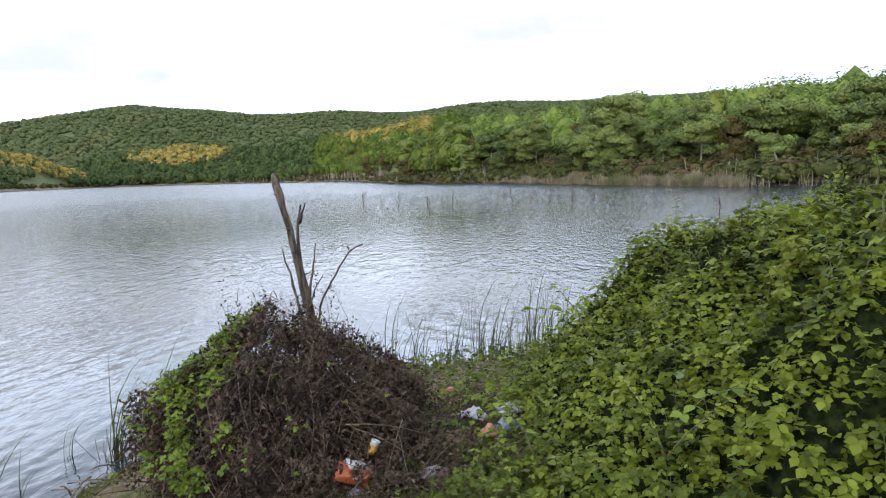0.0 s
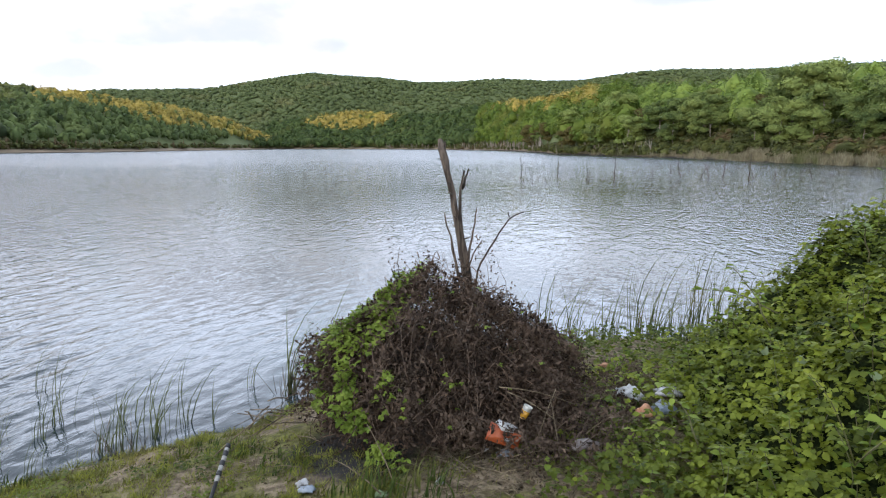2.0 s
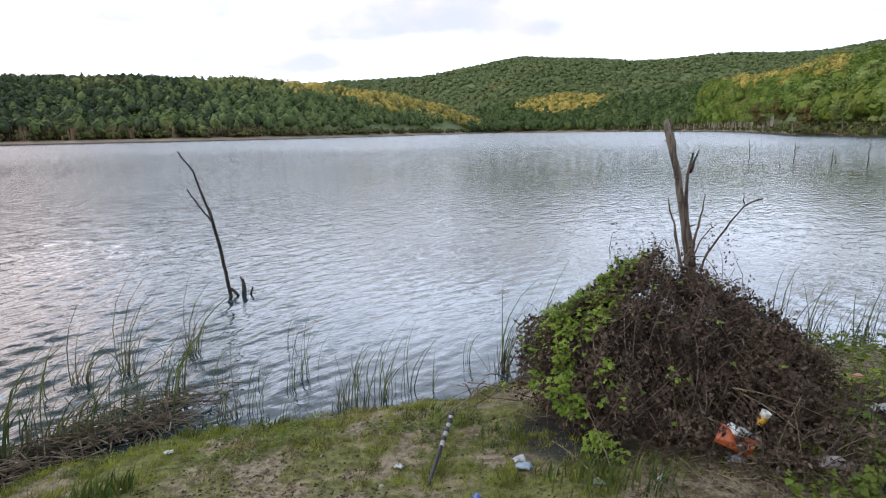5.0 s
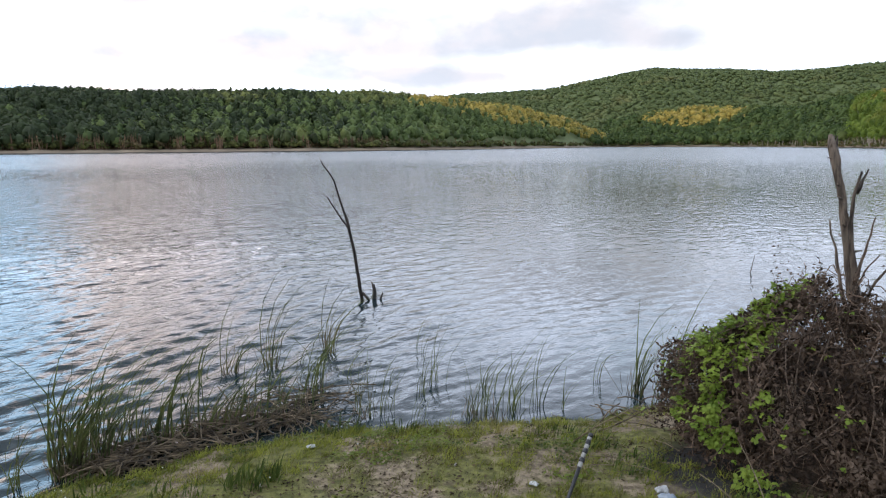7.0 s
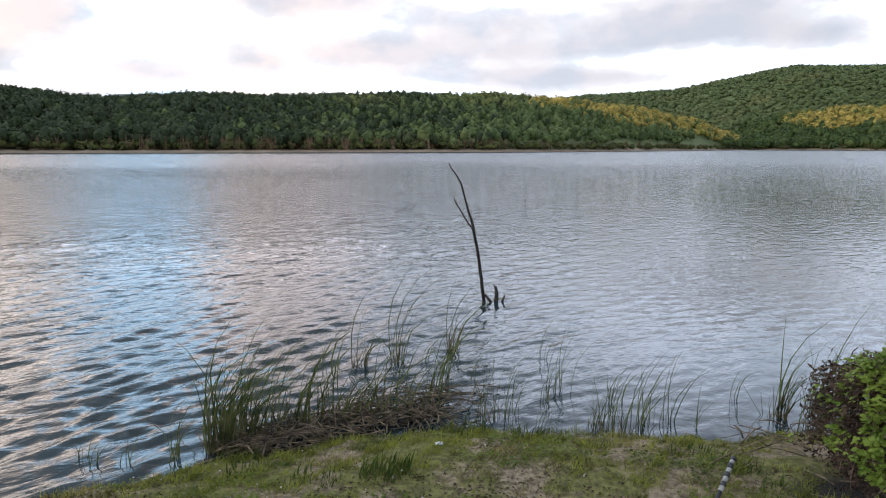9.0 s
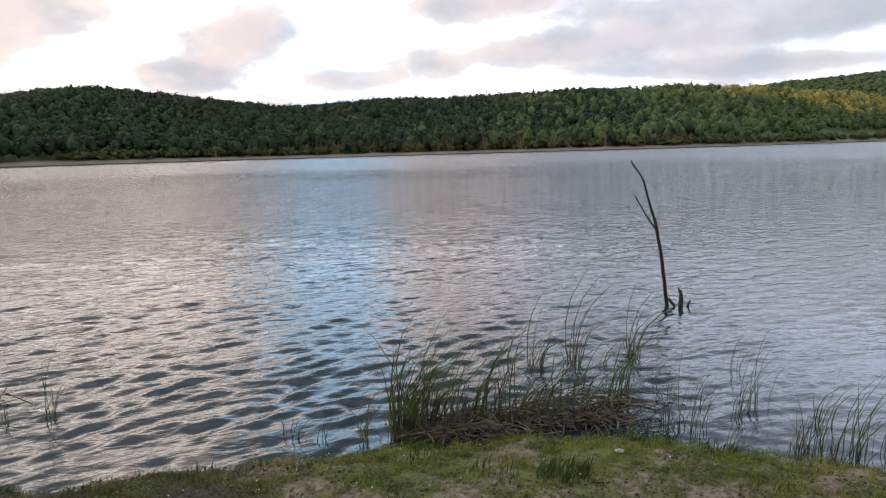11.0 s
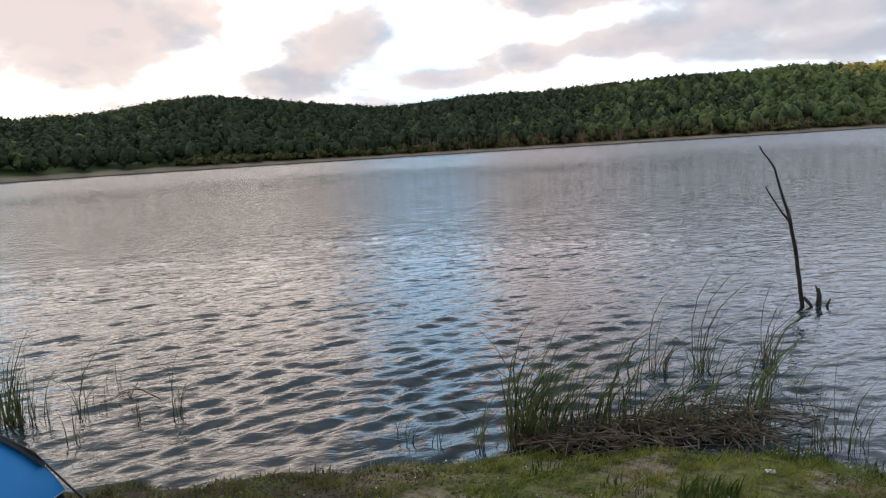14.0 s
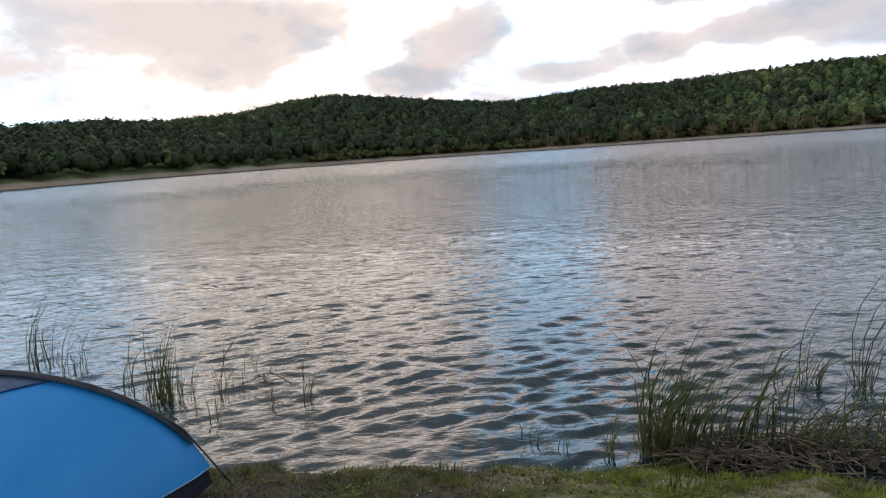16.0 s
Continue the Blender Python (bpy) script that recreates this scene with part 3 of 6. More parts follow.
def crowns(places, height, spread_m, tufts, size, solid=1.0, lift=0.6):
    """Many small far trees as one set of points and faces: dark core and leaf clumps."""
    n = len(places)
    chunks = []
    h = height * rng.uniform(0.72, 1.22, n)
    w = spread_m * rng.uniform(0.75, 1.3, n)
    mid = places + np.stack([np.zeros(n), np.zeros(n), h * 0.56], -1)
    bv, bf = BALL
    jig = rng.uniform(0.62, 0.95, (n, len(bv), 1)) * solid
    v = mid[:, None] + bv[None] * jig * np.stack([w * 0.42, w * 0.42, h * 0.40], -1)[:, None]
    chunks.append((v.reshape(-1, 3), [(bf[None] + (np.arange(n) * len(bv))[:, None, None]).reshape(-1, 3)]))
    d = random_dirs(n * tufts).reshape(n, tufts, 3)
    d[..., 2] = np.where(d[..., 2] < -0.5, -d[..., 2], d[..., 2])
    lobe = 0.82 + 0.30 * np.sin(d[..., :1] * 4 + rng.uniform(0, 6, (n, 1, 1))) * np.sin(d[..., 1:2] * 4 + rng.uniform(0, 6, (n, 1, 1)))
    p = mid[:, None] + d * lobe * rng.uniform(0.74, 1.0, (n, tufts, 1)) * np.stack([w * 0.5, w * 0.5, h * 0.46], -1)[:, None]
    p, d = p.reshape(-1, 3), d.reshape(-1, 3)
    nrm = unit(d + rng.normal(size=p.shape) * 0.25 + np.array([0, 0, lift]))
    along = np.cross(nrm, random_dirs(len(p)))
    chunks.append(spread(p, along, nrm, size * rng.uniform(0.6, 1.4, len(p)), TUFT, TUFT_FACES))
    return joined(chunks)


def wooded(az0, az1, r_from, r_to, count, clear=9.0):
    """Random places on the slopes between two headings; r_from and r_to are functions of the heading."""
    az = rng.uniform(az0, az1, count)
    a, b = r_from(az), r_to(az)
    r = np.sqrt(rng.uniform(0, 1, count) * (b ** 2 - a ** 2) + a ** 2)
    x, y = -np.sin(np.radians(az)) * r, np.cos(np.radians(az)) * r
    keep = inland(x, y) > clear
    x, y, az, r = x[keep], y[keep], az[keep], r[keep]
    return np.stack([x, y, ground_height(x, y) - 0.3], -1), az, r


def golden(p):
    """Stands where low sunlight is painted on as a golden leaf colour."""
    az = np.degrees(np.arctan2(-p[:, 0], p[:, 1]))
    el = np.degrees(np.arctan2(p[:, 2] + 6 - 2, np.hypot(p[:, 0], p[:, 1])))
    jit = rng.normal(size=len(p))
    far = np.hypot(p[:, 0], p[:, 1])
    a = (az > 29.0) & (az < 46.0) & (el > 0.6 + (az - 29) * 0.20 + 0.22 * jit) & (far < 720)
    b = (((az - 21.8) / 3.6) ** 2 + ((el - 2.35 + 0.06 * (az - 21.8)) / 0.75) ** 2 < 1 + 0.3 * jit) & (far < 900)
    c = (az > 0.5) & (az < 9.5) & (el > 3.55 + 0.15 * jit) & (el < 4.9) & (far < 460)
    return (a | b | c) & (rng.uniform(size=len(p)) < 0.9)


def build_woods():
    shore = shore_distance
    ridge = lambda az: table(az, 2)
    sets = [
        ("forest", "dense green broadleaf woods on the slope across the lake", 30, 128, lambda a: shore(a) + 2, lambda a: ridge(a) + 25, 7600, 8.0, 5.4, 26, 0.95),
        ("forest", "dense green broadleaf woods along the hill crest", 30, 128, lambda a: ridge(a) - 40, lambda a: ridge(a) + 26, 1500, 7.4, 5.2, 34, 0.85),
        ("forest", "low thick undergrowth of the woods on the hill crest", 28, 128, lambda a: ridge(a) - 18, lambda a: ridge(a) + 10, 1100, 5.2, 8.5, 14, 1.4),
        ("headland_forest", "dark green broadleaf woods on the low headland", 11, 30, lambda a: shore(a) + 4, lambda a: ridge(a) + 40, 2100, 9.0, 7.4, 36, 1.2),
        ("lime_forest", "bright green broadleaf woods above the reedy point", -2, 12, lambda a: shore(a) + 8, lambda a: ridge(a) + 20, 620, 8.5, 6.4, 150, 0.52),
        ("forest", "dark green woods behind the near far bank", -44, 5, lambda a: shore(a) + 16, lambda a: ridge(a) + 30, 470, 8.0, 5.6, 300, 0.29),
    ]
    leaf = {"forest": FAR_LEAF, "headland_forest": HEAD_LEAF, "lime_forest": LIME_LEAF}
    gold = []
    for name, label, a0, a1, lo, hi, count, h, w, tufts, size in sets:
        p, az, r = wooded(a0, a1, lo, hi, count, 12.0 if a0 >= 30 else 2.0)
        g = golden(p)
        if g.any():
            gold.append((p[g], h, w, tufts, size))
        # shade of the western slope, painted as darker crowns by heading
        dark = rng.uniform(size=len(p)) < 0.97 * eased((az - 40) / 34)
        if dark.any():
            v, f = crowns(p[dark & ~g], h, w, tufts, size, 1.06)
            tagged(new("dark_forest", mesh_of("dark_forest", v, f, SHADED_LEAF)), "dense woods across the lake, the slope's shade painted into dark green leaves", "forest", kind="stuff")
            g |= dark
        v, f = crowns(p[~g], h, w, tufts, size, 1.06 if a0 > 5 else 0.98)
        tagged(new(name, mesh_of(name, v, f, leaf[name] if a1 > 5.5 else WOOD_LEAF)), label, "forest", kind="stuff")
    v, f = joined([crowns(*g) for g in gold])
    tagged(new("golden_forest", mesh_of("golden_forest", v, f, SUN_PAINTED_LEAF)), "stands of hillside trees with low sunlight painted into their leaf colour", "forest", kind="stuff")
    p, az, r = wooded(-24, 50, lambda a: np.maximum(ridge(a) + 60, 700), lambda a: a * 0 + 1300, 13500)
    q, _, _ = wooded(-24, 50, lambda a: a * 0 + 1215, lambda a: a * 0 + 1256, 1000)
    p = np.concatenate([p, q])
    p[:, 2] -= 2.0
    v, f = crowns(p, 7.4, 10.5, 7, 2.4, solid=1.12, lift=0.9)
    tagged(new("hill_forest", mesh_of("hill_forest", v, f, HAZED_LEAF)), "green woods covering the highest hill, haze painted into the leaf colour", "forest", kind="stuff")


def tree_variant(seed, height, slim, leaf, label):
    """One broadleaf tree: trunk with limbs, and a crown of leaf clumps with gaps."""
    global rng
    kept, rng = rng, np.random.default_rng(seed)
    base = thing("tree", label, "tree", group="trees on the far bank")
    lean = rng.normal(size=2) * 0.05 * height
    top = np.array([lean[0], lean[1], height * 0.86])
    lines, radii = [curve_between((0, 0, -0.4), top, (*rng.normal(size=2) * 0.25, 0), 8, 0.06)], [np.linspace(0.17, 0.03, 8) * height / 9]
    hubs = []
    for i in range(15):
        t = rng.uniform(0.30, 0.98)
        root = lines[0][int(t * 7)]
        a = rng.uniform(0, 6.28)
        reach = slim * height * (0.30 - 0.20 * abs(t - 0.55)) * rng.uniform(0.6, 1.15)
        tip = root + np.array([math.cos(a) * reach, math.sin(a) * reach, reach * rng.uniform(0.1, 0.8)])
        lines.append(curve_between(root, tip, (0, 0, 0.15), 5, 0.05))
        radii.append(np.linspace(0.06, 0.015, 5))
        hubs.append((tip, rng.uniform(0.09, 0.16) * height * slim))
        hubs.append(((root + tip) / 2 + rng.normal(size=3) * 0.3, rng.uniform(0.08, 0.13) * height * slim))
    for k in range(5):
        hubs.append((lines[0][-1 - k // 2] + rng.normal(size=3) * np.array([0.06, 0.06, 0.03]) * height, rng.uniform(0.07, 0.11) * height))
    v, f = tubes(lines, radii, 6)
    part("trunk", mesh_of("trunk", v, f, BARK, True), base)
    # leaf clumps: a shaded heart, and leaves over the upper side of each
    pos, nor, hearts = [], [], []
    bv, bf = BALL
    for c, rad in hubs:
        n = int(200 * rad ** 1.5) + 50
        d = random_dirs(n)
        d[:, 2] = np.where(d[:, 2] < -0.25, -d[:, 2], d[:, 2])
        pos.append(c + d * rad * rng.uniform(0.72, 1.12, (n, 1)) * np.array([1.15, 1.15, 0.72]))
        nor.append(unit(d + np.array([0, 0, 0.35]) + rng.normal(size=(n, 3)) * 0.4))
        hearts.append((c + bv * rng.uniform(0.62, 0.80, (len(bv), 1)) * rad * np.array([1.1, 1.1, 0.66]), [bf]))
    pos, nor = np.concatenate(pos), np.concatenate(nor)
    pos[:, 2] = np.maximum(pos[:, 2], 0.4)
    v, f = joined(hearts + [spread(pos, np.cross(nor, random_dirs(len(pos))), nor, rng.uniform(0.12, 0.27, len(pos)), TUFT, TUFT_FACES)])
    part("crown", mesh_of("crown", v, f, leaf), base)
    rng = kept
    return base


def build_far_bank():
    green, olive = "green broadleaf tree at the wooded water's edge", "olive brown tree with thin foliage at the water's edge"
    kinds = [tree_variant(*k) for k in ((11, 9.5, 1.0, TREE_LEAF, green), (12, 8.0, 1.15, TREE_LEAF, green), (13, 10.5, 0.85, TREE_LEAF, green), (14, 7.0, 1.2, OLIVE_LEAF, olive), (15, 9.0, 0.95, TREE_LEAF, green),
                                        (16, 10.0, 1.05, TREE_LEAF, green))]
    used = [False] * len(kinds)
    az = -43.0
    while az < 7.0:
        for row in range(3):
            a = az + rng.normal() * 0.7 + row * 1.1
            r = shore_distance(a) + 6 + row * 6 + rng.uniform(-2, 3)
            x, y = -math.sin(radians(a)) * r, math.cos(radians(a)) * r
            k = int(rng.integers(len(kinds)))
            m = Matrix.LocRotScale((x, y, float(ground_height(x, y)) - 0.1), Euler((0, 0, rng.uniform(0, 6.28))), None)
            size = rng.uniform(0.62, 1.08) * (0.80, 0.98, 1.12)[row]
            ob = kinds[k] if not used[k] else copy_thing(kinds[k], m)
            used[k] = True
            ob.matrix_basis = m @ Matrix.Scale(size, 4)
        az += 2.0 if az > -5 else 2.9
    # scrub and a fringe of dry reeds along that shore
    n = 850
    a = rng.uniform(-44, 20, n)
    r = shore_distance(a) + 0.6 + 2.6 * eased((a + 27) / 3) * (1 - eased((a + 8) / 6)) + 15 * rng.uniform(0, 1, n) ** 1.6
    x, y = -np.sin(np.radians(a)) * r, np.cos(np.radians(a)) * r
    v, f = crowns(np.stack([x, y, ground_height(x, y) - 0.3], -1), 2.3, 2.8, 70, 0.30)
    tagged(new("bank_scrub", mesh_of("bank_scrub", v, f, SCRUB)), "brownish green scrub under the bank trees", "shrubs", kind="stuff")
    n = 52000
    a = rng.uniform(-44, 18, n)
    much = 0.06 + 0.94 * eased((a + 27) / 3) * (1 - eased((a + 12) / 4)) + 0.25 * eased((a + 14) / 3) * (1 - eased((a + 1) / 4)) + 0.04 * np.sin(a * 2.3)
    keep = rng.uniform(size=n) < much
    a = a[keep]
    n = len(a)
    r = shore_distance(a) + rng.uniform(-1.0, 5.5, n)
    x, y = -np.sin(np.radians(a)) * r, np.cos(np.radians(a)) * r
    p = np.stack([x, y, np.maximum(ground_height(x, y), -0.1)], -1)
    along = unit(np.array([0, 0, 1.0]) + rng.normal(size=(n, 3)) * 0.15)
    blade = np.array([(-.022, 0, 0), (.022, 0, 0), (.016, .6, .02), (0, 1, .06), (-.016, .6, .02)])
    v, f = spread(p, along, random_dirs(n), rng.uniform(0.5, 1.4, n) * (1 + 0.15 * np.sin(a * 3.1)), blade, [[(0, 1, 2, 3, 4)]], 1.0)
    tagged(new("reed_belt", mesh_of("reed_belt", v, f, DRY_REED)), "belt of pale dry reeds along the far bank", "reeds", kind="stuff")
    # low brush at the foot of the hillside woods
    n = 750
    a = rng.uniform(8, 100, n)
    r = shore_distance(a) + 6 + 6 * eased((a - 28) / 6) + rng.uniform(0, 7, n)
    x, y = -np.sin(np.radians(a)) * r, np.cos(np.radians(a)) * r
    v, f = crowns(np.stack([x, y, ground_height(x, y) - 0.3], -1), 3.4, 4.4, 26, 0.8)
    tagged(new("shore_brush", mesh_of("shore_brush", v, f, SCRUB)), "brownish green brush along the foot of the woods", "shrubs", kind="stuff")
    # pale trunks and brush along the shores further off
    n = 1300
    a = np.concatenate([rng.uniform(8, 90, 700), rng.normal(68, 7, 600)])
    r = shore_distance(a) + 6 + 6 * eased((a - 28) / 6) + rng.uniform(0, 5, n)
    x, y = -np.sin(np.radians(a)) * r, np.cos(np.radians(a)) * r
    p = np.stack([x, y, ground_height(x, y)], -1)
    along = unit(np.array([0, 0, 1.0]) + rng.normal(size=(n, 3)) * 0.12)
    v, f = spread(p, along, random_dirs(n), rng.uniform(2.5, 6.0, n), blade, [[(0, 1, 2, 3, 4)]], 1.8)
    tagged(new("thin_trunks", mesh_of("thin_trunks", v, f, RED_BARK)), "thin reddish brown trunks at the foot of the woods", "tree trunks", kind="stuff")

    # bare grey saplings on the shore of the reedy point
    n = 420
    a = np.concatenate([rng.uniform(-4, 19, 260), rng.normal(9, 2.0, 100), rng.normal(-30, 4, 60)])
    r = shore_distance(a) + rng.uniform(0.5, 4.0, n)
    x, y = -np.sin(np.radians(a)) * r, np.cos(np.radians(a)) * r
    p = np.stack([x, y, np.maximum(ground_height(x, y), 0) - 0.1], -1)
    along = unit(np.array([0, 0, 1.0]) + rng.normal(size=(n, 3)) * 0.16)
    v, f = spread(p, along, random_dirs(n), rng.uniform(1.2, 3.6, n) * np.where(r > 200, 1.6, 1.0), blade, [[(0, 1, 2, 3, 4)]], np.where(r > 200, 2.4, 1.3))
    tagged(new("bare_saplings", mesh_of("bare_saplings", v, f, BARK)), "bare grey dead saplings along the far shore", "dead trees", kind="stuff")


build_ground()
build_water()
build_woods()
build_far_bank()


# ---- the near bank: dead wood in the water ----
def rod_part(name, lines, radii, mat, parent, sides=7, label=""):
    v, f = tubes(lines, radii, sides)
    return part(name, mesh_of(name, v, f, mat, True), parent, label)


def resampled(points, n):
    p = np.asarray(points, float)
    d = np.concatenate([[0], np.cumsum(np.linalg.norm(np.diff(p, axis=0), axis=1))])
    t = np.linspace(0, d[-1], n)
    return np.stack([np.interp(t, d, p[:, i]) for i in range(3)], -1)


def build_snag():
    base = thing("dead_tree", "bare broken grey trunk rising behind the withered bush", "dead tree", (-1.20, 6.05, 0.0))
    o = np.array([-1.20, 6.05, 0.0])

    def knotty(points, n, r0, r1, rough=0.12):
        p = resampled(points, n) - o
        p[1:-1] += rng.normal(size=(n - 2, 3)) * r0 * rough
        r = np.linspace(r0, r1, n) * (1 + rng.normal(size=n) * 0.07)
        return p, r
    p, r = knotty([(-1.20, 6.05, -0.25), (-1.30, 6.06, 0.58), (-1.37, 6.06, 1.02), (-1.47, 6.08, 1.55), (-1.60, 6.10, 2.08)], 22, 0.043, 0.030, 0.10)
    r[-3:] *= (1.12, 1.15, 0.6)
    rod_part("trunk", [p], [r], SNAG, base, 11)
    # broken slivers at the top
    slivers = [[p[-2] + np.array([dx, dy, 0]), p[-2] + np.array([dx * 1.2, dy * 1.2, h])] for dx, dy, h in ((0.025, 0, 0.09), (-0.025, 0.01, 0.06), (0, 0.028, 0.10), (0.0, -0.026, 0.05))]
    rod_part("splinter", slivers, [(0.014, 0.004)] * 4, SNAG, base, 5)
    for pts, n, r0, r1, mat in (
            ([(-1.20, 6.02, 0.1), (-1.28, 6.0, 0.7), (-1.36, 6.0, 1.2), (-1.375, 6.0, 1.42), (-1.36, 6.0, 1.62), (-1.33, 6.0, 1.78)], 9, 0.037, 0.011, DARK_SNAG),
            ([(-1.37, 6.0, 1.30), (-1.42, 6.0, 1.45), (-1.43, 6.0, 1.52)], 5, 0.020, 0.010, DARK_SNAG),
            ([(-1.35, 6.0, 1.60), (-1.31, 6.0, 1.72), (-1.285, 6.0, 1.80)], 5, 0.018, 0.004, DARK_WOOD),
            ([(-1.30, 5.98, 0.3), (-1.40, 6.0, 0.85), (-1.45, 6.01, 1.05), (-1.53, 6.02, 1.37)], 10, 0.022, 0.006, SNAG),
            ([(-1.30, 5.98, 0.85), (-1.26, 5.97, 1.10), (-1.23, 5.97, 1.22), (-1.20, 5.97, 1.42)], 9, 0.016, 0.005, TWIG),
            ([(-1.29, 5.97, 0.8), (-1.22, 5.95, 1.0), (-1.14, 5.95, 1.12)], 7, 0.011, 0.004, TWIG),
            ([(-1.24, 5.96, 0.45), (-1.16, 5.88, 0.88), (-0.98, 5.76, 1.17), (-0.82, 5.63, 1.39), (-0.70, 5.55, 1.44)], 14, 0.013, 0.005, DARK_SNAG),
            ([(-0.84, 5.64, 1.38), (-0.85, 5.64, 1.43)], 3, 0.008, 0.003, DARK_WOOD)):
        q, rr = knotty(pts, n, r0, r1, 0.25)
        rod_part("branch", [q], [rr], mat, base, 7)
    # stubs of lost twigs
    for k in (4, 6, 7, 9, 10, 12, 13, 14, 16, 17, 19):
        a = rng.uniform(0, 6.28)
        d = np.array([math.cos(a), math.sin(a), 0.3])
        rod_part("twig_stub", [[p[k], p[k] + d * rng.uniform(0.07, 0.12)]], [(0.012, 0.005)], SNAG, base, 5)


def build_forked_pole():
    o = np.array([-6.62, 5.14, 0.0])
    base = thing("dead_branch", "dark forked dead branch standing in the lake", "dead branch", o)
    main = resampled([(-6.62, 5.16, -0.4), (-6.63, 5.12, 0.0), (-6.64, 5.02, 0.64), (-6.65, 4.93, 1.03), (-6.66, 4.92, 1.12)], 14) - o
    main[1:-1] += rng.normal(size=(12, 3)) * 0.002
    rod_part("stem", [main], [np.linspace(0.027, 0.019, 14)], DARK_WOOD, base, 8)
    for pts, r0 in (([(-6.655, 4.93, 1.05), (-6.69, 4.85, 1.34), (-6.71, 4.78, 1.60), (-6.73, 4.68, 1.73), (-6.75, 4.66, 1.76), (-6.76, 4.63, 1.83)], 0.018),
                    ([(-6.65, 4.94, 0.97), (-6.70, 4.84, 1.13), (-6.74, 4.76, 1.28), (-6.76, 4.71, 1.38)], 0.013)):
        q = resampled(pts, 12) - o
        q[1:-1] += rng.normal(size=(10, 3)) * 0.0025
        rod_part("fork", [q], [np.linspace(r0, 0.008, 12)], DARK_WOOD, base, 7)
    rod_part("root", [np.array([(-6.62, 5.12, 0.10), (-6.57, 5.16, 0.03), (-6.54, 5.2, -0.05)]) - o], [(0.02, 0.02, 0.012)], DARK_WOOD, base, 6)
    o = np.array([-6.56, 5.27, 0.0])
    stub = thing("wood_stub", "black broken stake standing in the lake", "stump", o)
    rod_part("stake", [curve_between((0, 0, -0.3), (-0.01, 0.0, 0.20), (0.01, 0.0, 0), 6, 0.004)], [(0.036, 0.036, 0.034, 0.032, 0.028, 0.016)], DARK_WOOD, stub, 8)
    rod_part("snapped_end", [[(-0.01, 0, 0.16), (-0.03, -0.02, 0.235)]], [(0.02, 0.006)], SNAG, stub, 5)
    rod_part("side_stub", [curve_between((0.03, 0.03, -0.1), (0.07, 0.09, 0.085), (0.0, 0.0, 0), 4)], [(0.02, 0.02, 0.014, 0.008)], DARK_WOOD, stub, 6)


def build_far_sticks():
    """Drowned sticks off the wooded bank: place, height, lean."""
    rows = [(-5.1, 40.8, 1.35, 0.0), (-2.8, 41.5, 1.1, 0.03), (-0.95, 39.7, 0.75, 0.12), (-0.7, 39.9, 0.5, -0.1), (0.7, 38.7, 1.65, 0.05), (4.8, 49.8, 0.8, 0.0), (5.0, 43.5, 1.35, -0.2),
            (5.6, 41.3, 0.9, 0.7), (6.5, 42.4, 1.0, -0.4), (7.0, 42.0, 1.2, 0.25), (8.1, 39.6, 1.55, 0.06), (9.9, 42.5, 0.7, 0.4), (9.2, 43.0, 0.5, -0.5), (9.87, 22.5, 1.1, -0.05),
            (-3.8, 35.3, 0.22, 0.3), (-3.0, 36.0, 0.3, -0.3), (-4.4, 36.5, 0.2, 0.5), (12.0, 44.0, 0.6, 0.2), (13.1, 45.5, 0.8, -0.3), (3.3, 46.5, 0.4, 0.4), (-3.5, 10.4, 0.28, 0.3)]
    for x, y, h, lean in rows:
        base = thing("drowned_stick", "thin bare stick standing in the shallow lake", "stick", (x, y, 0), group="sticks in the water")
        top = np.array([lean * h, 0.1 * h, h])
        line = curve_between((0, 0, -0.4), top, (rng.normal() * 0.06, 0, 0), 7, 0.02)
        thin = 0.034 if y > 15 else 0.012
        rod_part("stem", [line], [np.linspace(1.0, 0.36, 7) * thin], TWIG, base, 6)
        if h > 0.9:
            q = line[4]
            rod_part("twig", [curve_between(q, q + np.array([rng.choice([-1, 1]) * 0.22 * h, 0, 0.25 * h]), (0, 0, 0.03), 4, 0.01)], [np.linspace(0.016, 0.008, 4)], TWIG, base, 5)


# ---- the withered bush ----
BUSH = np.array([-1.07, 3.80])
BUSH_R = (0.85, 0.74)


def bush_at(a, t, inset):
    """Places on the domed bush by heading and slope, with outward normals."""
    st, ct = np.sin(t) ** 1.16, np.maximum(np.cos(t), 0) ** 1.05
    bulge = 1 + 0.04 * np.sin(3 * a + 1) + 0.03 * np.sin(5 * a + 2.5) + 0.05 * np.sin(7 * t + 2 * a) + 0.05 * np.sin(11 * a - 5 * t)
    k = bulge * (1 - inset)
    x = BUSH[0] + BUSH_R[0] * st * np.cos(a) * k + 0.06 * ct
    y = BUSH[1] + BUSH_R[1] * st * np.sin(a) * k
    g = ground_height(x, y)
    top = 0.68 + 0.03 * np.sin(4 * a) + 0.03 * np.sin(9 * a + 6 * t)
    z = 0.36 + top * ct * k + 0.11 * np.exp(-((x + 1.10) ** 2 + (y - 3.85) ** 2) / 0.09)
    nrm = unit(np.stack([np.sin(t) * np.cos(a), np.sin(t) * np.sin(a), ct + 0.1], -1))
    return np.stack([x, y, np.maximum(z, g)], -1), nrm


def bush_surface(n, inset, low=0.0):
    """Random places on the bush."""
    return bush_at(rng.uniform(0, 2 * np.pi, n), np.arccos(rng.uniform(low, 1, n)), inset)


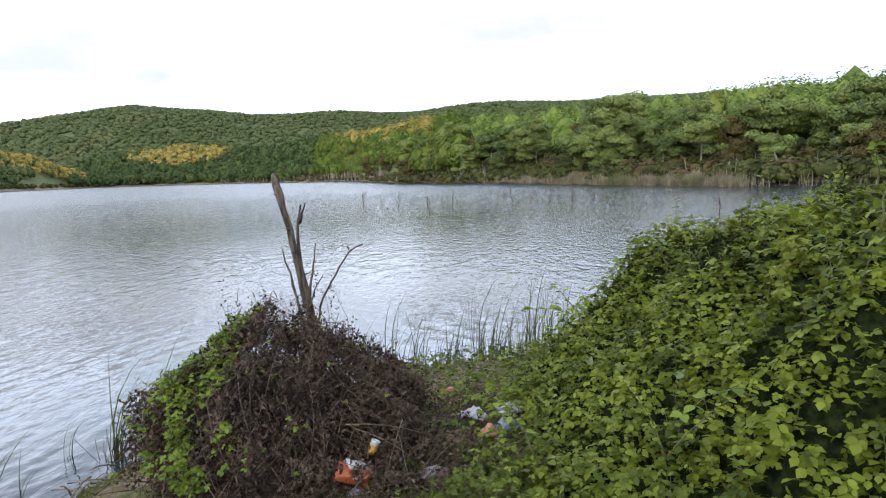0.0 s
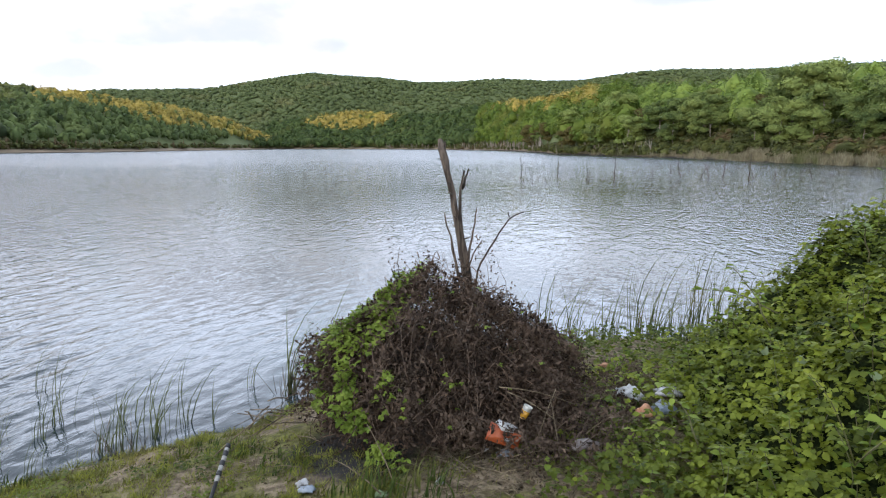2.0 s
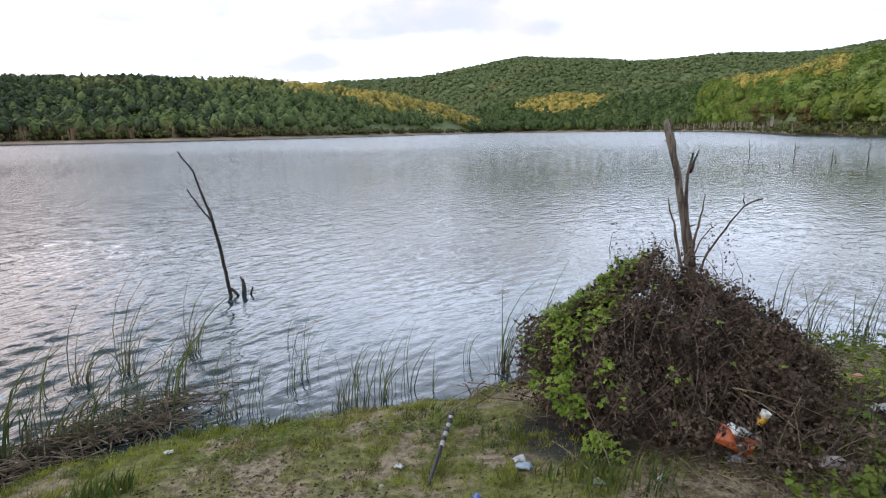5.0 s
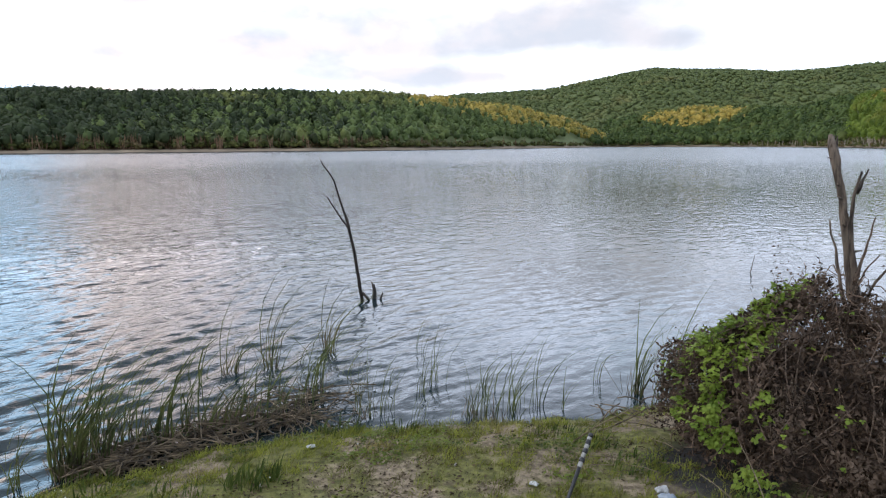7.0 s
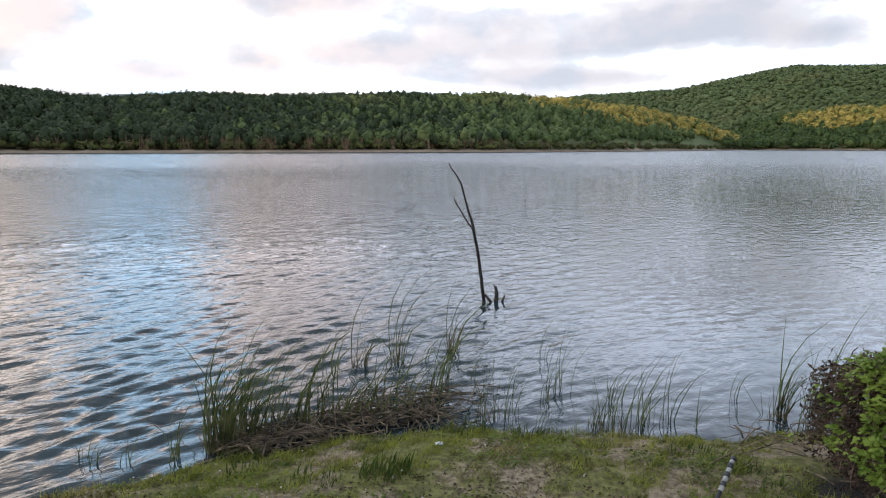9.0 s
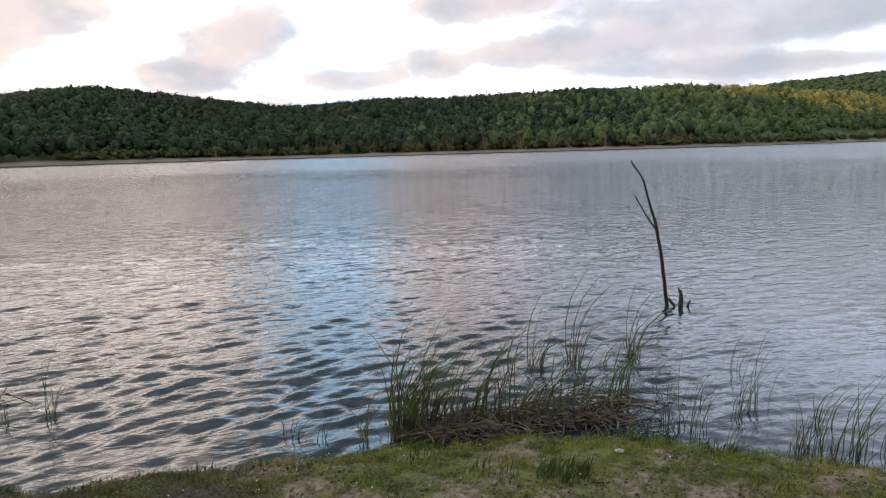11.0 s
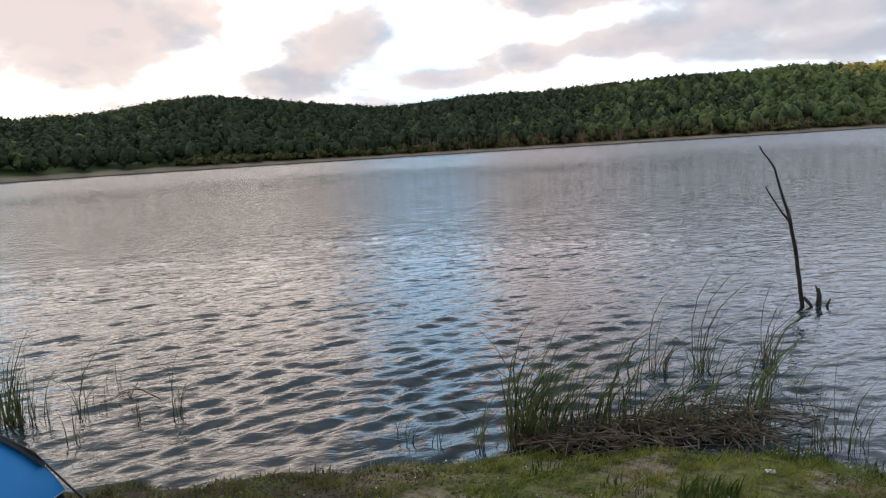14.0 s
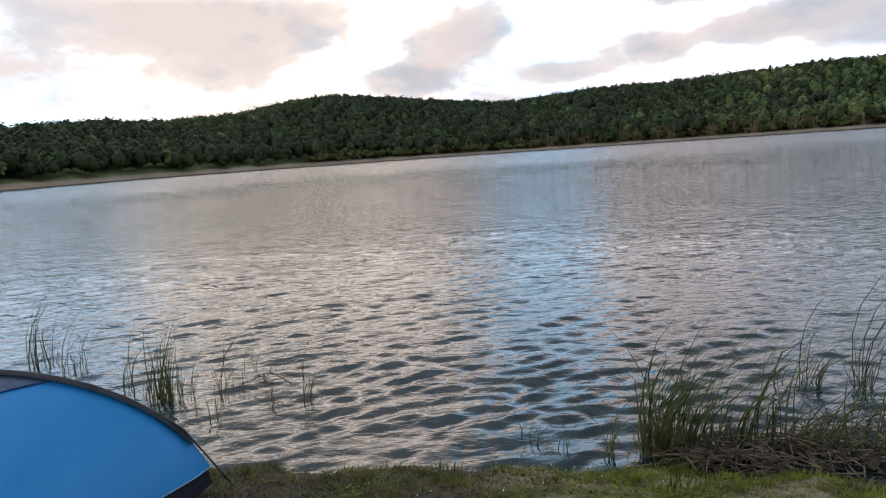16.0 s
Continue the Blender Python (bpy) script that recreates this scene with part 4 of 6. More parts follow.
def build_withered_bush():
    base = thing("withered_bush", "brown withered bramble bush with some fresh green shoots", "bush", (*BUSH, 0.36))
    o = np.array([*BUSH, 0.36])
    # dense inner thicket: solid brown core, darkened for the shade between stems
    bm = bmesh.new()
    bmesh.ops.create_icosphere(bm, subdivisions=5, radius=1.0)
    v = np.array([p.co[:] for p in bm.verts])
    f = np.array([[p.index for p in face.verts] for face in bm.faces])
    bm.free()
    rough = 0.76 + 0.07 * np.sin(v[:, :1] * 9 + v[:, 1:2] * 7) * np.sin(v[:, 2:] * 8 + v[:, 1:2] * 5) + rng.normal(size=(len(v), 1)) * 0.03
    st = np.hypot(v[:, 0], v[:, 1])[:, None]
    v = np.concatenate([v[:, :2] / np.maximum(st, 1e-6) * st ** 1.1, np.sign(v[:, 2:]) * np.abs(v[:, 2:]) ** 1.05], 1) * rough * np.array([BUSH_R[0], BUSH_R[1], 0.64])
    v[:, 2] = np.maximum(v[:, 2], -0.15)
    part("thicket", mesh_of("thicket", v, f, DARK_CORE), base)
    # stems arching over the mound
    tips, nrm = bush_surface(1100, rng.uniform(-0.08, 0.10, 1100), 0.0)
    lines, radii = [], []
    for tip, d in zip(tips, nrm):
        a = rng.uniform(0, 6.28)
        side = np.array([0.45 * math.cos(a), 0.45 * math.sin(a), rng.uniform(0.2, 0.9)]) * rng.uniform(0.1, 0.3)
        start = tip - d * 0.07 + side
        start[2] = max(start[2], 0.34)
        lines.append(curve_between(start, tip + d * 0.02, d * rng.uniform(0.0, 0.08), 5, 0.008) - o)
        radii.append(np.linspace(1, 0.4, 5) * rng.uniform(0.0018, 0.0042))
    v, f = tubes(lines, radii, 3)
    tagged(part("twig_tangle", mesh_of("twig_tangle", v, f, DRY_TWIG), base, "tangled dry brown stems"), kind="stuff")
    # canes draped from the crown down the sides, with dead leaves along them
    m, steps = 150, 8
    a0, t0 = rng.uniform(0, 2 * np.pi, m), rng.uniform(0.05, 0.85, m)
    t1 = np.minimum(t0 + rng.uniform(0.45, 1.1, m), 1.5)
    u = np.linspace(0, 1, steps)[None]
    p, d = bush_at((a0[:, None] + rng.normal(size=(m, 1)) * 0.35 * u).ravel(), (t0[:, None] + (t1 - t0)[:, None] * u).ravel(), 0.0)
    rise = (rng.uniform(0.01, 0.10, (m, 1)) * np.sin(u * np.pi) ** 0.7).ravel()
    drape = (p + d * rise[:, None]).reshape(m, steps, 3)
    v, f = tubes(list(drape - o), [np.linspace(1, 0.45, steps) * r for r in rng.uniform(0.0022, 0.0045, m)], 4)
    tagged(part("draped_growth", mesh_of("draped_growth", v, f, PALE_CANE), base, "bleached arching canes"), kind="stuff")
    each = 80
    w = rng.uniform(0.05, 0.999, (m, each)) * (steps - 1)
    k = w.astype(int)
    row = np.arange(m)[:, None]
    p = drape[row, k] + (drape[row, k + 1] - drape[row, k]) * (w - k)[..., None]
    p = p.reshape(-1, 3) + rng.normal(size=(m * each, 3)) * 0.020
    nrm = random_dirs(len(p))
    v, f = spread(p - o, np.cross(nrm, random_dirs(len(p))), nrm, rng.uniform(0.018, 0.044, len(p)), CURL, CURL_FACES)
    part("draped_foliage", mesh_of("draped_foliage", v, f, GREY_LEAF), base, "shrivelled grey-brown leaves")
    n = 20000
    p, d = bush_surface(n, rng.uniform(-0.08, 0.15, n))
    nrm = unit(d * 0.5 + random_dirs(n))
    v, f = spread(p - o, np.cross(nrm, random_dirs(n)), nrm, rng.uniform(0.010, 0.030, n), CURL, CURL_FACES)
    part("dead_foliage", mesh_of("dead_foliage", v, f, DEAD_LEAF), base, "curled dead brown leaves")
    # green shoots: a cap on the lake side, and strands hanging down the front
    p, d = bush_surface(90000, rng.uniform(-0.07, 0.03, 90000))
    x, y, z = (p - o).T
    crest = 0.68 * np.sqrt(np.clip(1 - (x / BUSH_R[0]) ** 2, 0, 1))
    cap = eased((-0.06 - x) / 0.14) * (0.12 + 0.88 * eased((x + 0.66) / 0.16)) * eased((z - crest + 0.22) / 0.14) * eased((z - 0.33) / 0.14) * np.where(y < 0.1, 0.85, 0.4)
    strands = np.zeros(len(p))
    for sx, wide, lo, hi, much in ((-0.30, 0.07, 0.10, 0.58, 0.9), (-0.02, 0.06, 0.20, 0.42, 0.35), (-0.08, 0.09, -0.04, 0.09, 0.5), (0.30, 0.05, 0.30, 0.40, 0.12), (-0.55, 0.10, 0.10, 0.4, 0.10)):
        strands = np.maximum(strands, much * np.exp(-((x - sx - 0.05 * np.sin(z * 14)) / wide) ** 2) * (z > lo) * (z < hi) * (y < 0.1))
    clump = eased((swell(x, z, 0.055, 1.0) + swell(y, z, 0.05, 2.0) + 0.5) / 0.9)
    keep = rng.uniform(size=len(p)) < np.maximum(cap * (0.10 + 0.90 * clump), strands * clump) * 0.50 + 0.0010
    p, d = p[keep], d[keep]
    n = len(p)
    nrm = unit(d * 0.25 + np.array([0, 0, 0.9]) + rng.normal(size=(n, 3)) * 0.4)
    v, f = threefold(p - o + d * 0.045, unit(d + rng.normal(size=(n, 3)) * 0.7), nrm, rng.uniform(0.016, 0.034, n))
    part("green_foliage", mesh_of("green_foliage", v, f, FRESH), base, "fresh light green bramble leaves")
    # low dead growth spreading beside the mound
    m = 260
    foot = np.stack([rng.normal(-0.30, 0.17, m), rng.uniform(3.0, 4.3, m), np.zeros(m)], -1)
    foot[:, 2] = ground_height(foot[:, 0], foot[:, 1])
    tip = foot + np.stack([rng.normal(0.02, 0.16, m), rng.normal(0, 0.14, m), rng.uniform(0.06, 0.34, m) * np.clip(1.2 - (foot[:, 0] + 0.35) * 1.4, 0.3, 1)], -1)
    stems = [curve_between(a, b, (0, 0, 0.05), 6, 0.008) for a, b in zip(foot, tip)]
    v, f = tubes([line - o for line in stems], [np.linspace(1, 0.4, 6) * r for r in rng.uniform(0.0016, 0.0038, m)], 4)
    tagged(part("side_growth", mesh_of("side_growth", v, f, PALE_CANE), base, "low dead stems"), kind="stuff")
    p = np.repeat(np.array(stems)[:, 1:].reshape(-1, 3), 4, axis=0)
    p = p + rng.normal(size=p.shape) * 0.016
    nrm = random_dirs(len(p))
    v, f = spread(p - o, np.cross(nrm, random_dirs(len(p))), nrm, rng.uniform(0.014, 0.036, len(p)), CURL, CURL_FACES)
    part("side_foliage", mesh_of("side_foliage", v, f, GREY_LEAF), base)
    # loose sprigs above the outline
    tips, nrm = bush_surface(340, 0.0, 0.25)
    lines, radii, lp, ln = [], [], [], []
    for tip, d in zip(tips, nrm):
        if tip[0] < BUSH[0] - 0.10 and rng.uniform() < 0.85:
            continue
        reach = rng.uniform(0.04, 0.20)
        end = tip + unit(d + np.array([0, 0, 0.7]) + rng.normal(size=3) * 0.35) * reach
        line = curve_between(tip, end, rng.normal(size=3) * 0.02, 5)
        lines.append(line - o)
        radii.append(np.linspace(0.0028, 0.001, 5))
        for q in line[1:]:
            for _ in range(3):
                lp.append(q + rng.normal(size=3) * 0.012)
                ln.append(random_dirs(1)[0])
    for x, y, h in ((-1.22, 3.66, 0.30), (-1.18, 3.72, 0.24), (-0.72, 3.8, 0.36), (-0.62, 3.9, 0.30)):
        lines.append(curve_between((x, y, 0.95), (x - 0.06 + rng.normal() * 0.05, y, 1.0 + h), (0.03, 0, 0), 6, 0.006) - o)
        radii.append(np.linspace(0.003, 0.0012, 6))
        for k in range(26):
            lp.append(np.array([x - 0.06, y, 1.0 + h]) + rng.normal(size=3) * np.array([0.02, 0.02, 0.07]))
            ln.append(random_dirs(1)[0])
    v, f = tubes(lines, radii, 3)
    tagged(part("sprig_growth", mesh_of("sprig_growth", v, f, TWIG), base), kind="stuff")
    lp, ln = np.array(lp), np.array(ln)
    v, f = spread(lp - o, np.cross(ln, random_dirs(len(lp))), ln, rng.uniform(0.012, 0.026, len(lp)), CURL, CURL_FACES)
    part("sprig_foliage", mesh_of("sprig_foliage", v, f, DEAD_LEAF), base)


# ---- the green bramble thicket ----
def bramble_top(x, y):
    rise = 0.10 * eased((x + 0.4) / 0.8) + 1.00 * eased((x - 0.22) / 1.68) + 0.15 * eased((x - 1.6) / 1.5) + 0.26 * np.exp(-((x - 2.1) ** 2 / 0.45 + (y - 2.7) ** 2 / 0.7))
    front = eased((y - 0.35 - 0.15 * x) / 1.75)
    rear = 1 - eased((y - 4.3 - 0.25 * x) / 1.1)
    lumps = 1 + 0.12 * swell(x, y, 0.30, 0.5) + 0.10 * swell(x, y, 0.12, 1.5)
    right = 1 - eased((x - 3.3 + 0.3 * np.sin(2.3 * y)) / 1.0)
    return 0.42 + rise * front * rear * right * lumps + 0.03 * swell(x, y, 0.1)


def bramble_normal(x, y, e=0.04):
    gx = (bramble_top(x + e, y) - bramble_top(x - e, y)) / (2 * e)
    gy = (bramble_top(x, y + e) - bramble_top(x, y - e)) / (2 * e)
    return unit(np.stack([-gx, -gy, np.ones_like(gx)], -1)), np.sqrt(1 + gx ** 2 + gy ** 2)


def threefold(p, out, nrm, size):
    """Leaves of three leaflets on a short stalk."""
    along = unit(out - nrm * np.sum(out * nrm, -1, keepdims=True))
    side = np.cross(along, nrm)
    chunks = []
    for ang, scale, shift in ((0.0, 1.0, 0.28), (1.25, 0.82, 0.05), (-1.25, 0.82, 0.05)):
        d = along * math.cos(ang) + side * math.sin(ang)
        tilt = unit(nrm + rng.normal(size=nrm.shape) * 0.22 - d * 0.15)
        d = unit(d + rng.normal(size=d.shape) * 0.12 - nrm * rng.uniform(0.0, 0.35, (len(d), 1)))
        chunks.append(spread(p + along * (size * shift)[:, None], d, tilt, size * scale * rng.uniform(0.85, 1.15, len(p)), ROUND_LEAF, ROUND_LEAF_FACES, rng.uniform(0.95, 1.25, len(p))))
    return joined(chunks)


def build_bramble():
    o = np.array([1.6, 2.9, 0.4])
    base = thing("bramble_thicket", "lush green bramble thicket with broad crinkled leaves", "bush", o)
    # near-black sheet below the leaves, standing in for the thicket's inner shade
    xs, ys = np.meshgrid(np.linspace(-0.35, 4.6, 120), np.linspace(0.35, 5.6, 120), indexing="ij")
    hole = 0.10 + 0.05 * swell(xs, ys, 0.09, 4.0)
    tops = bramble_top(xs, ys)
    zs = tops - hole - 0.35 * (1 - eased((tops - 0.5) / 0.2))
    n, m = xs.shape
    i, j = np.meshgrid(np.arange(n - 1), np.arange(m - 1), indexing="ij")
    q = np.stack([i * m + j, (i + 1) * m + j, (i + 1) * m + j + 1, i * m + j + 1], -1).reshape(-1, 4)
    part("undergrowth", mesh_of("undergrowth", np.stack([xs, ys, zs], -1).reshape(-1, 3) - o, q, INNER_SHADE), base, "near-black sheet painted as the shade among inner stems and leaves")

    def sample(count):
        x, y = rng.uniform(-0.25, 4.3, count * 3), rng.uniform(0.45, 5.4, count * 3)
        nrm, area = bramble_normal(x, y)
        h = bramble_top(x, y)
        weight = area * np.where(h > 0.56, 1, 0.25) * np.where((x > 0.75 * y + 0.25) | (y > 4.8), 0.24, 1)
        keep = rng.uniform(size=len(x)) < weight / 2.6
        return x[keep], y[keep], h[keep], nrm[keep]
    x, y, h, nrm = sample(42000)
    n = len(x)
    depth = rng.uniform(-0.05, 0.19, n) + 0.06 * swell(x, y, 0.07, 3.0)
    p = np.stack([x, y, h], -1) - nrm * depth[:, None]
    flat = unit(nrm * 0.22 + np.array([0, 0, 0.9]) + rng.normal(size=(n, 3)) * 0.34)
    out = unit(nrm * np.array([1, 1, 0.1]) + rng.normal(size=(n, 3)) * 0.8)
    size = rng.uniform(0.022, 0.046, n) * np.where(x > 0.75 * y + 0.35, 1.7, 1)
    v, f = threefold(p - o, out, flat, size)
    part("foliage", mesh_of("foliage", v, f, BRAMBLE), base)
    # lighter growing tips standing up from the thicket, and arching canes
    x, y, h, nrm = sample(420)
    lines, radii, lp, lo, ls = [], [], [], [], []
    for px, py, pz, d in zip(x, y, h, nrm):
        root = np.array([px, py, pz]) - d * 0.08
        reach = rng.uniform(0.06, 0.20)
        tip = root + unit(d * 0.5 + np.array([0, 0, 0.9]) + rng.normal(size=3) * 0.4) * (reach + 0.08)
        line = curve_between(root, tip, rng.normal(size=3) * 0.02, 6)
        lines.append(line - o)
        radii.append(np.linspace(0.0032, 0.0013, 6))
        for k in range(2, 6):
            for _ in range(2):
                lp.append(line[k])
                lo.append(unit(rng.normal(size=3) * np.array([1, 1, 0.25])))
                ls.append(rng.uniform(0.022, 0.048) * (1.15 - 0.09 * k))
    for x0, y0, z0, x1, y1, z1 in ((0.75, 3.2, 1.15, 0.56, 3.35, 1.42), (0.8, 3.3, 1.2, 0.42, 3.5, 1.25), (1.2, 3.4, 1.45, 1.14, 3.38, 1.64), (2.05, 3.0, 1.85, 2.0, 2.95, 2.10), (1.62, 2.35, 1.75, 1.72, 2.42, 2.06),
                                   (0.35, 2.5, 0.85, 0.20, 2.62, 1.05), (1.1, 2.2, 1.2, 0.8, 2.1, 1.18)):
        line = curve_between((x0, y0, z0), (x1, y1, z1), (0.0, 0, 0.05), 8, 0.006)
        lines.append(line - o)
        radii.append(np.linspace(0.0045, 0.0015, 8))
        for k in range(2, 8):
            for _ in range(2):
                lp.append(line[k])
                lo.append(unit(rng.normal(size=3) * np.array([1, 1, 0.25])))
                ls.append(rng.uniform(0.028, 0.05))
    v, f = tubes(lines, radii, 4)
    tagged(part("cane_growth", mesh_of("cane_growth", v, f, CANE), base, "thin green and reddish canes"), kind="stuff")
    lp, lo, ls = np.array(lp), np.array(lo), np.array(ls)
    nrm = unit(np.array([0, 0, 0.9]) + lo * 0.3 + rng.normal(size=lp.shape) * 0.3)
    v, f = spread(lp - o, lo, nrm, ls * 1.2, LEAF, LEAF_FACES, 1.1)
    part("young_foliage", mesh_of("young_foliage", v, f, FRESH), base, "bright young leaves at the shoot tips")
    # pale undersides of leaves turned by the wind
    x, y, h, nrm = sample(26)
    n = len(x)
    p = np.stack([x, y, h], -1) + nrm * 0.02
    flat = unit(np.array([-0.3, -0.9, 0.3]) + rng.normal(size=(n, 3)) * 0.3)
    v, f = spread(p - o, unit(rng.normal(size=(n, 3)) + np.array([0, 0, 0.5])), flat, rng.uniform(0.04, 0.06, n), LEAF, LEAF_FACES, 1.1)
    part("turned_foliage", mesh_of("turned_foliage", v, f, PALE_LEAF), base, "pale leaf undersides")


def build_acacia_sprig():
    o = np.array([0.80, 2.25, 1.05])
    base = thing("locust_sprig", "yellow-green feathery sprig growing through the brambles", "plant", o)
    for k, (end, pairs) in enumerate((((0.34, 0.0, 0.16), 8), ((0.24, -0.04, 0.10), 6), ((-0.16, 0.02, 0.20), 6))):
        line = curve_between((0, 0, -0.1), end, (0, 0, 0.05), pairs + 2)
        rod_part("stalk", [line], [np.linspace(0.003, 0.001, pairs + 2)], CANE, base, 4)
        lp, lo = [], []
        ax = unit(np.array(end))
        side = unit(np.cross(ax, np.array([0, 0, 1.0])))
        for q in line[2:]:
            for s in (-1, 1):
                lp.append(q)
                lo.append(unit(side * s + ax * 0.35))
        lp, lo = np.array(lp), np.array(lo)
        v, f = spread(lp, lo, np.tile([0, -0.35, 1.0], (len(lp), 1)) + rng.normal(size=lp.shape) * 0.15, rng.uniform(0.034, 0.045, len(lp)), LEAF, LEAF_FACES, 0.85)
        tagged(part("feathery_foliage", mesh_of("feathery_foliage", v, f, YELLOW_LEAF), base), kind="stuff")


# ---- reeds ----
WIND = np.array([0.62, 0.78, 0.0])


def reed_blades(n, radius, tall, bent, girth=1.0):
    """Narrow folded blades from one root, bowed by the wind."""
    steps = 6
    a = rng.uniform(0, 6.28, n)
    r = radius * np.sqrt(rng.uniform(0, 1, n))
    root = np.stack([np.cos(a) * r, np.sin(a) * r, np.full(n, -0.08)], -1)
    h = tall * rng.uniform(0.45, 1.08, n)
    lean = unit(WIND + rng.normal(size=(n, 3)) * np.array([0.55, 0.55, 0])) * (bent * rng.uniform(0.3, 1.6, n))[:, None]
    start = rng.normal(size=(n, 3)) * np.array([0.085, 0.085, 0])
    t = np.linspace(0, 1, steps)
    droop = rng.uniform(0.0, 0.28, n) * (rng.uniform(size=n) < 0.3)
    spine = root[:, None] + h[:, None, None] * (start[:, None] * t[None, :, None] + lean[:, None] * (t ** 2.8)[None, :, None])
    spine[..., 2] += h[:, None] * (t[None] - (0.18 * np.linalg.norm(lean, axis=1) + droop)[:, None] * t[None] ** 3)
    wide = girth * rng.uniform(0.0034, 0.0070, n)[:, None] * np.clip(1.08 - t ** 1.7, 0.05, 1)[None]
    turn = rng.uniform(0, 6.28, n)
    side = np.stack([np.cos(turn), np.sin(turn), np.zeros(n)], -1)[:, None] * wide[..., None]
    fold = np.stack([-np.sin(turn), np.cos(turn), np.zeros(n)], -1)[:, None] * (wide * 0.5)[..., None]
    v = np.stack([spine - side, spine + fold, spine + side], 2)
    base = (np.arange(n) * steps * 3)[:, None, None, None]
    i = np.arange(steps - 1)[None, :, None, None] * 3
    quad = np.array([[0, 1, 4, 3], [1, 2, 5, 4]])[None, None]
    return v.reshape(-1, 3), [(base + i + quad).reshape(-1, 4)]


# each clump: x, y, blades, radius, height, bend
REEDS_BANK = [
    (-4.53, 0.68, 18, 0.04, 0.72, 0.35), (-4.47, 0.97, 84, 0.08, 0.92, 0.42), (-4.46, 1.12, 66, 0.10, 0.92, 0.4), (-4.56, 1.38, 30, 0.09, 0.86, 0.4), (-4.46, 1.52, 36, 0.10, 0.92, 0.42), (-4.42, 1.78, 36, 0.10, 0.80, 0.36),
    (-4.31, 1.98, 28, 0.12, 0.76, 0.42), (-4.22, 2.19, 28, 0.12, 0.70, 0.45), (-4.12, 2.42, 20, 0.12, 0.62, 0.48), (-4.40, 2.74, 30, 0.10, 0.76, 0.4), (-5.28, 2.90, 20, 0.05, 1.0, 0.55), (-5.24, 3.54, 24, 0.06, 0.85, 0.5),
    (-5.10, 3.09, 9, 0.05, 0.45, 0.4), (-5.40, 2.54, 20, 0.08, 0.82, 0.55), (-5.55, 2.3, 8, 0.10, 0.8, 0.6), (-4.62, 2.45, 12, 0.12, 0.75, 0.5), (-4.53, 4.08, 9, 0.05, 0.6, 0.4), (-4.55, 3.2, 9, 0.07, 0.55, 0.45),
]
REEDS_SHALLOWS = [
    (-3.8, 2.76, 22, 0.09, 0.6, 0.2), (-3.72, 2.92, 16, 0.07, 0.55, 0.2), (-3.38, 2.93, 12, 0.06, 0.42, 0.2), (-3.79, 3.39, 16, 0.05, 0.52, 0.22), (-3.85, 3.62, 14, 0.08, 0.75, 0.4), (-3.19, 3.32, 22, 0.09, 0.55, 0.22),
    (-3.14, 3.09, 8, 0.05, 0.3, 0.1), (-3.42, 3.79, 12, 0.06, 0.6, 0.3), (-4.1, 3.3, 10, 0.08, 0.5, 0.3),
]
REEDS_BUSH = [
    (-3.01, 3.3, 20, 0.08, 0.62, 0.25), (-3.06, 3.6, 18, 0.06, 0.7, 0.3), (-2.98, 3.79, 16, 0.08, 0.6, 0.35), (-2.77, 3.87, 6, 0.03, 0.4, 0.3), (-2.88, 4.59, 9, 0.04, 0.5, 0.4), (-2.5, 4.52, 30, 0.07, 0.85, 0.35),
    (-2.36, 4.95, 30, 0.1, 0.85, 0.4), (-2.2, 4.45, 20, 0.1, 0.7, 0.3), (-2.94, 3.48, 12, 0.05, 0.55, 0.25),
]
REEDS_POINT = [
    (-0.62, 6.45, 26, 0.14, 0.75, 0.25), (-0.35, 6.6, 26, 0.12, 0.8, 0.3), (-0.02, 6.54, 26, 0.12, 0.7, 0.3), (0.18, 6.7, 22, 0.12, 0.75, 0.3), (0.42, 6.86, 36, 0.13, 0.95, 0.25), (0.62, 6.7, 30, 0.13, 0.85, 0.3),
    (0.94, 6.85, 44, 0.15, 1, 0.22), (1.18, 6.65, 40, 0.15, 0.9, 0.25), (1.5, 6.85, 30, 0.15, 0.9, 0.25), (-1, 6.3, 18, 0.12, 0.7, 0.25), (-1.55, 5.75, 18, 0.12, 0.7, 0.25),
]
REEDS_TENT = [
    (-7.55, -4.65, 26, 0.12, 0.9, 0.4), (-7.25, -4.15, 20, 0.12, 0.8, 0.4), (-6.55, -3.25, 14, 0.08, 0.75, 0.4), (-6.37, -2.98, 18, 0.08, 0.7, 0.3), (-6.25, -2.86, 32, 0.08, 0.75, 0.18), (-6.18, -2.72, 28, 0.08, 0.7, 0.2),
    (-6.20, -2.56, 9, 0.05, 0.65, 0.3), (-5.70, -2.20, 10, 0.05, 0.45, 0.2), (-6.20, -2.29, 16, 0.05, 0.95, 0.4), (-6.36, -2.18, 16, 0.08, 0.25, 0.1), (-5.95, -1.80, 4, 0.03, 0.28, 0.1), (-5.96, -1.48, 16, 0.06, 0.75, 0.3),
    (-4.9, 0.2, 5, 0.04, 0.35, 0.3), (-4.79, 0.24, 5, 0.04, 0.4, 0.3), (-4.65, 0.41, 4, 0.04, 0.3, 0.2), (-6.9, -2.2, 6, 0.1, 0.5, 0.3),
]


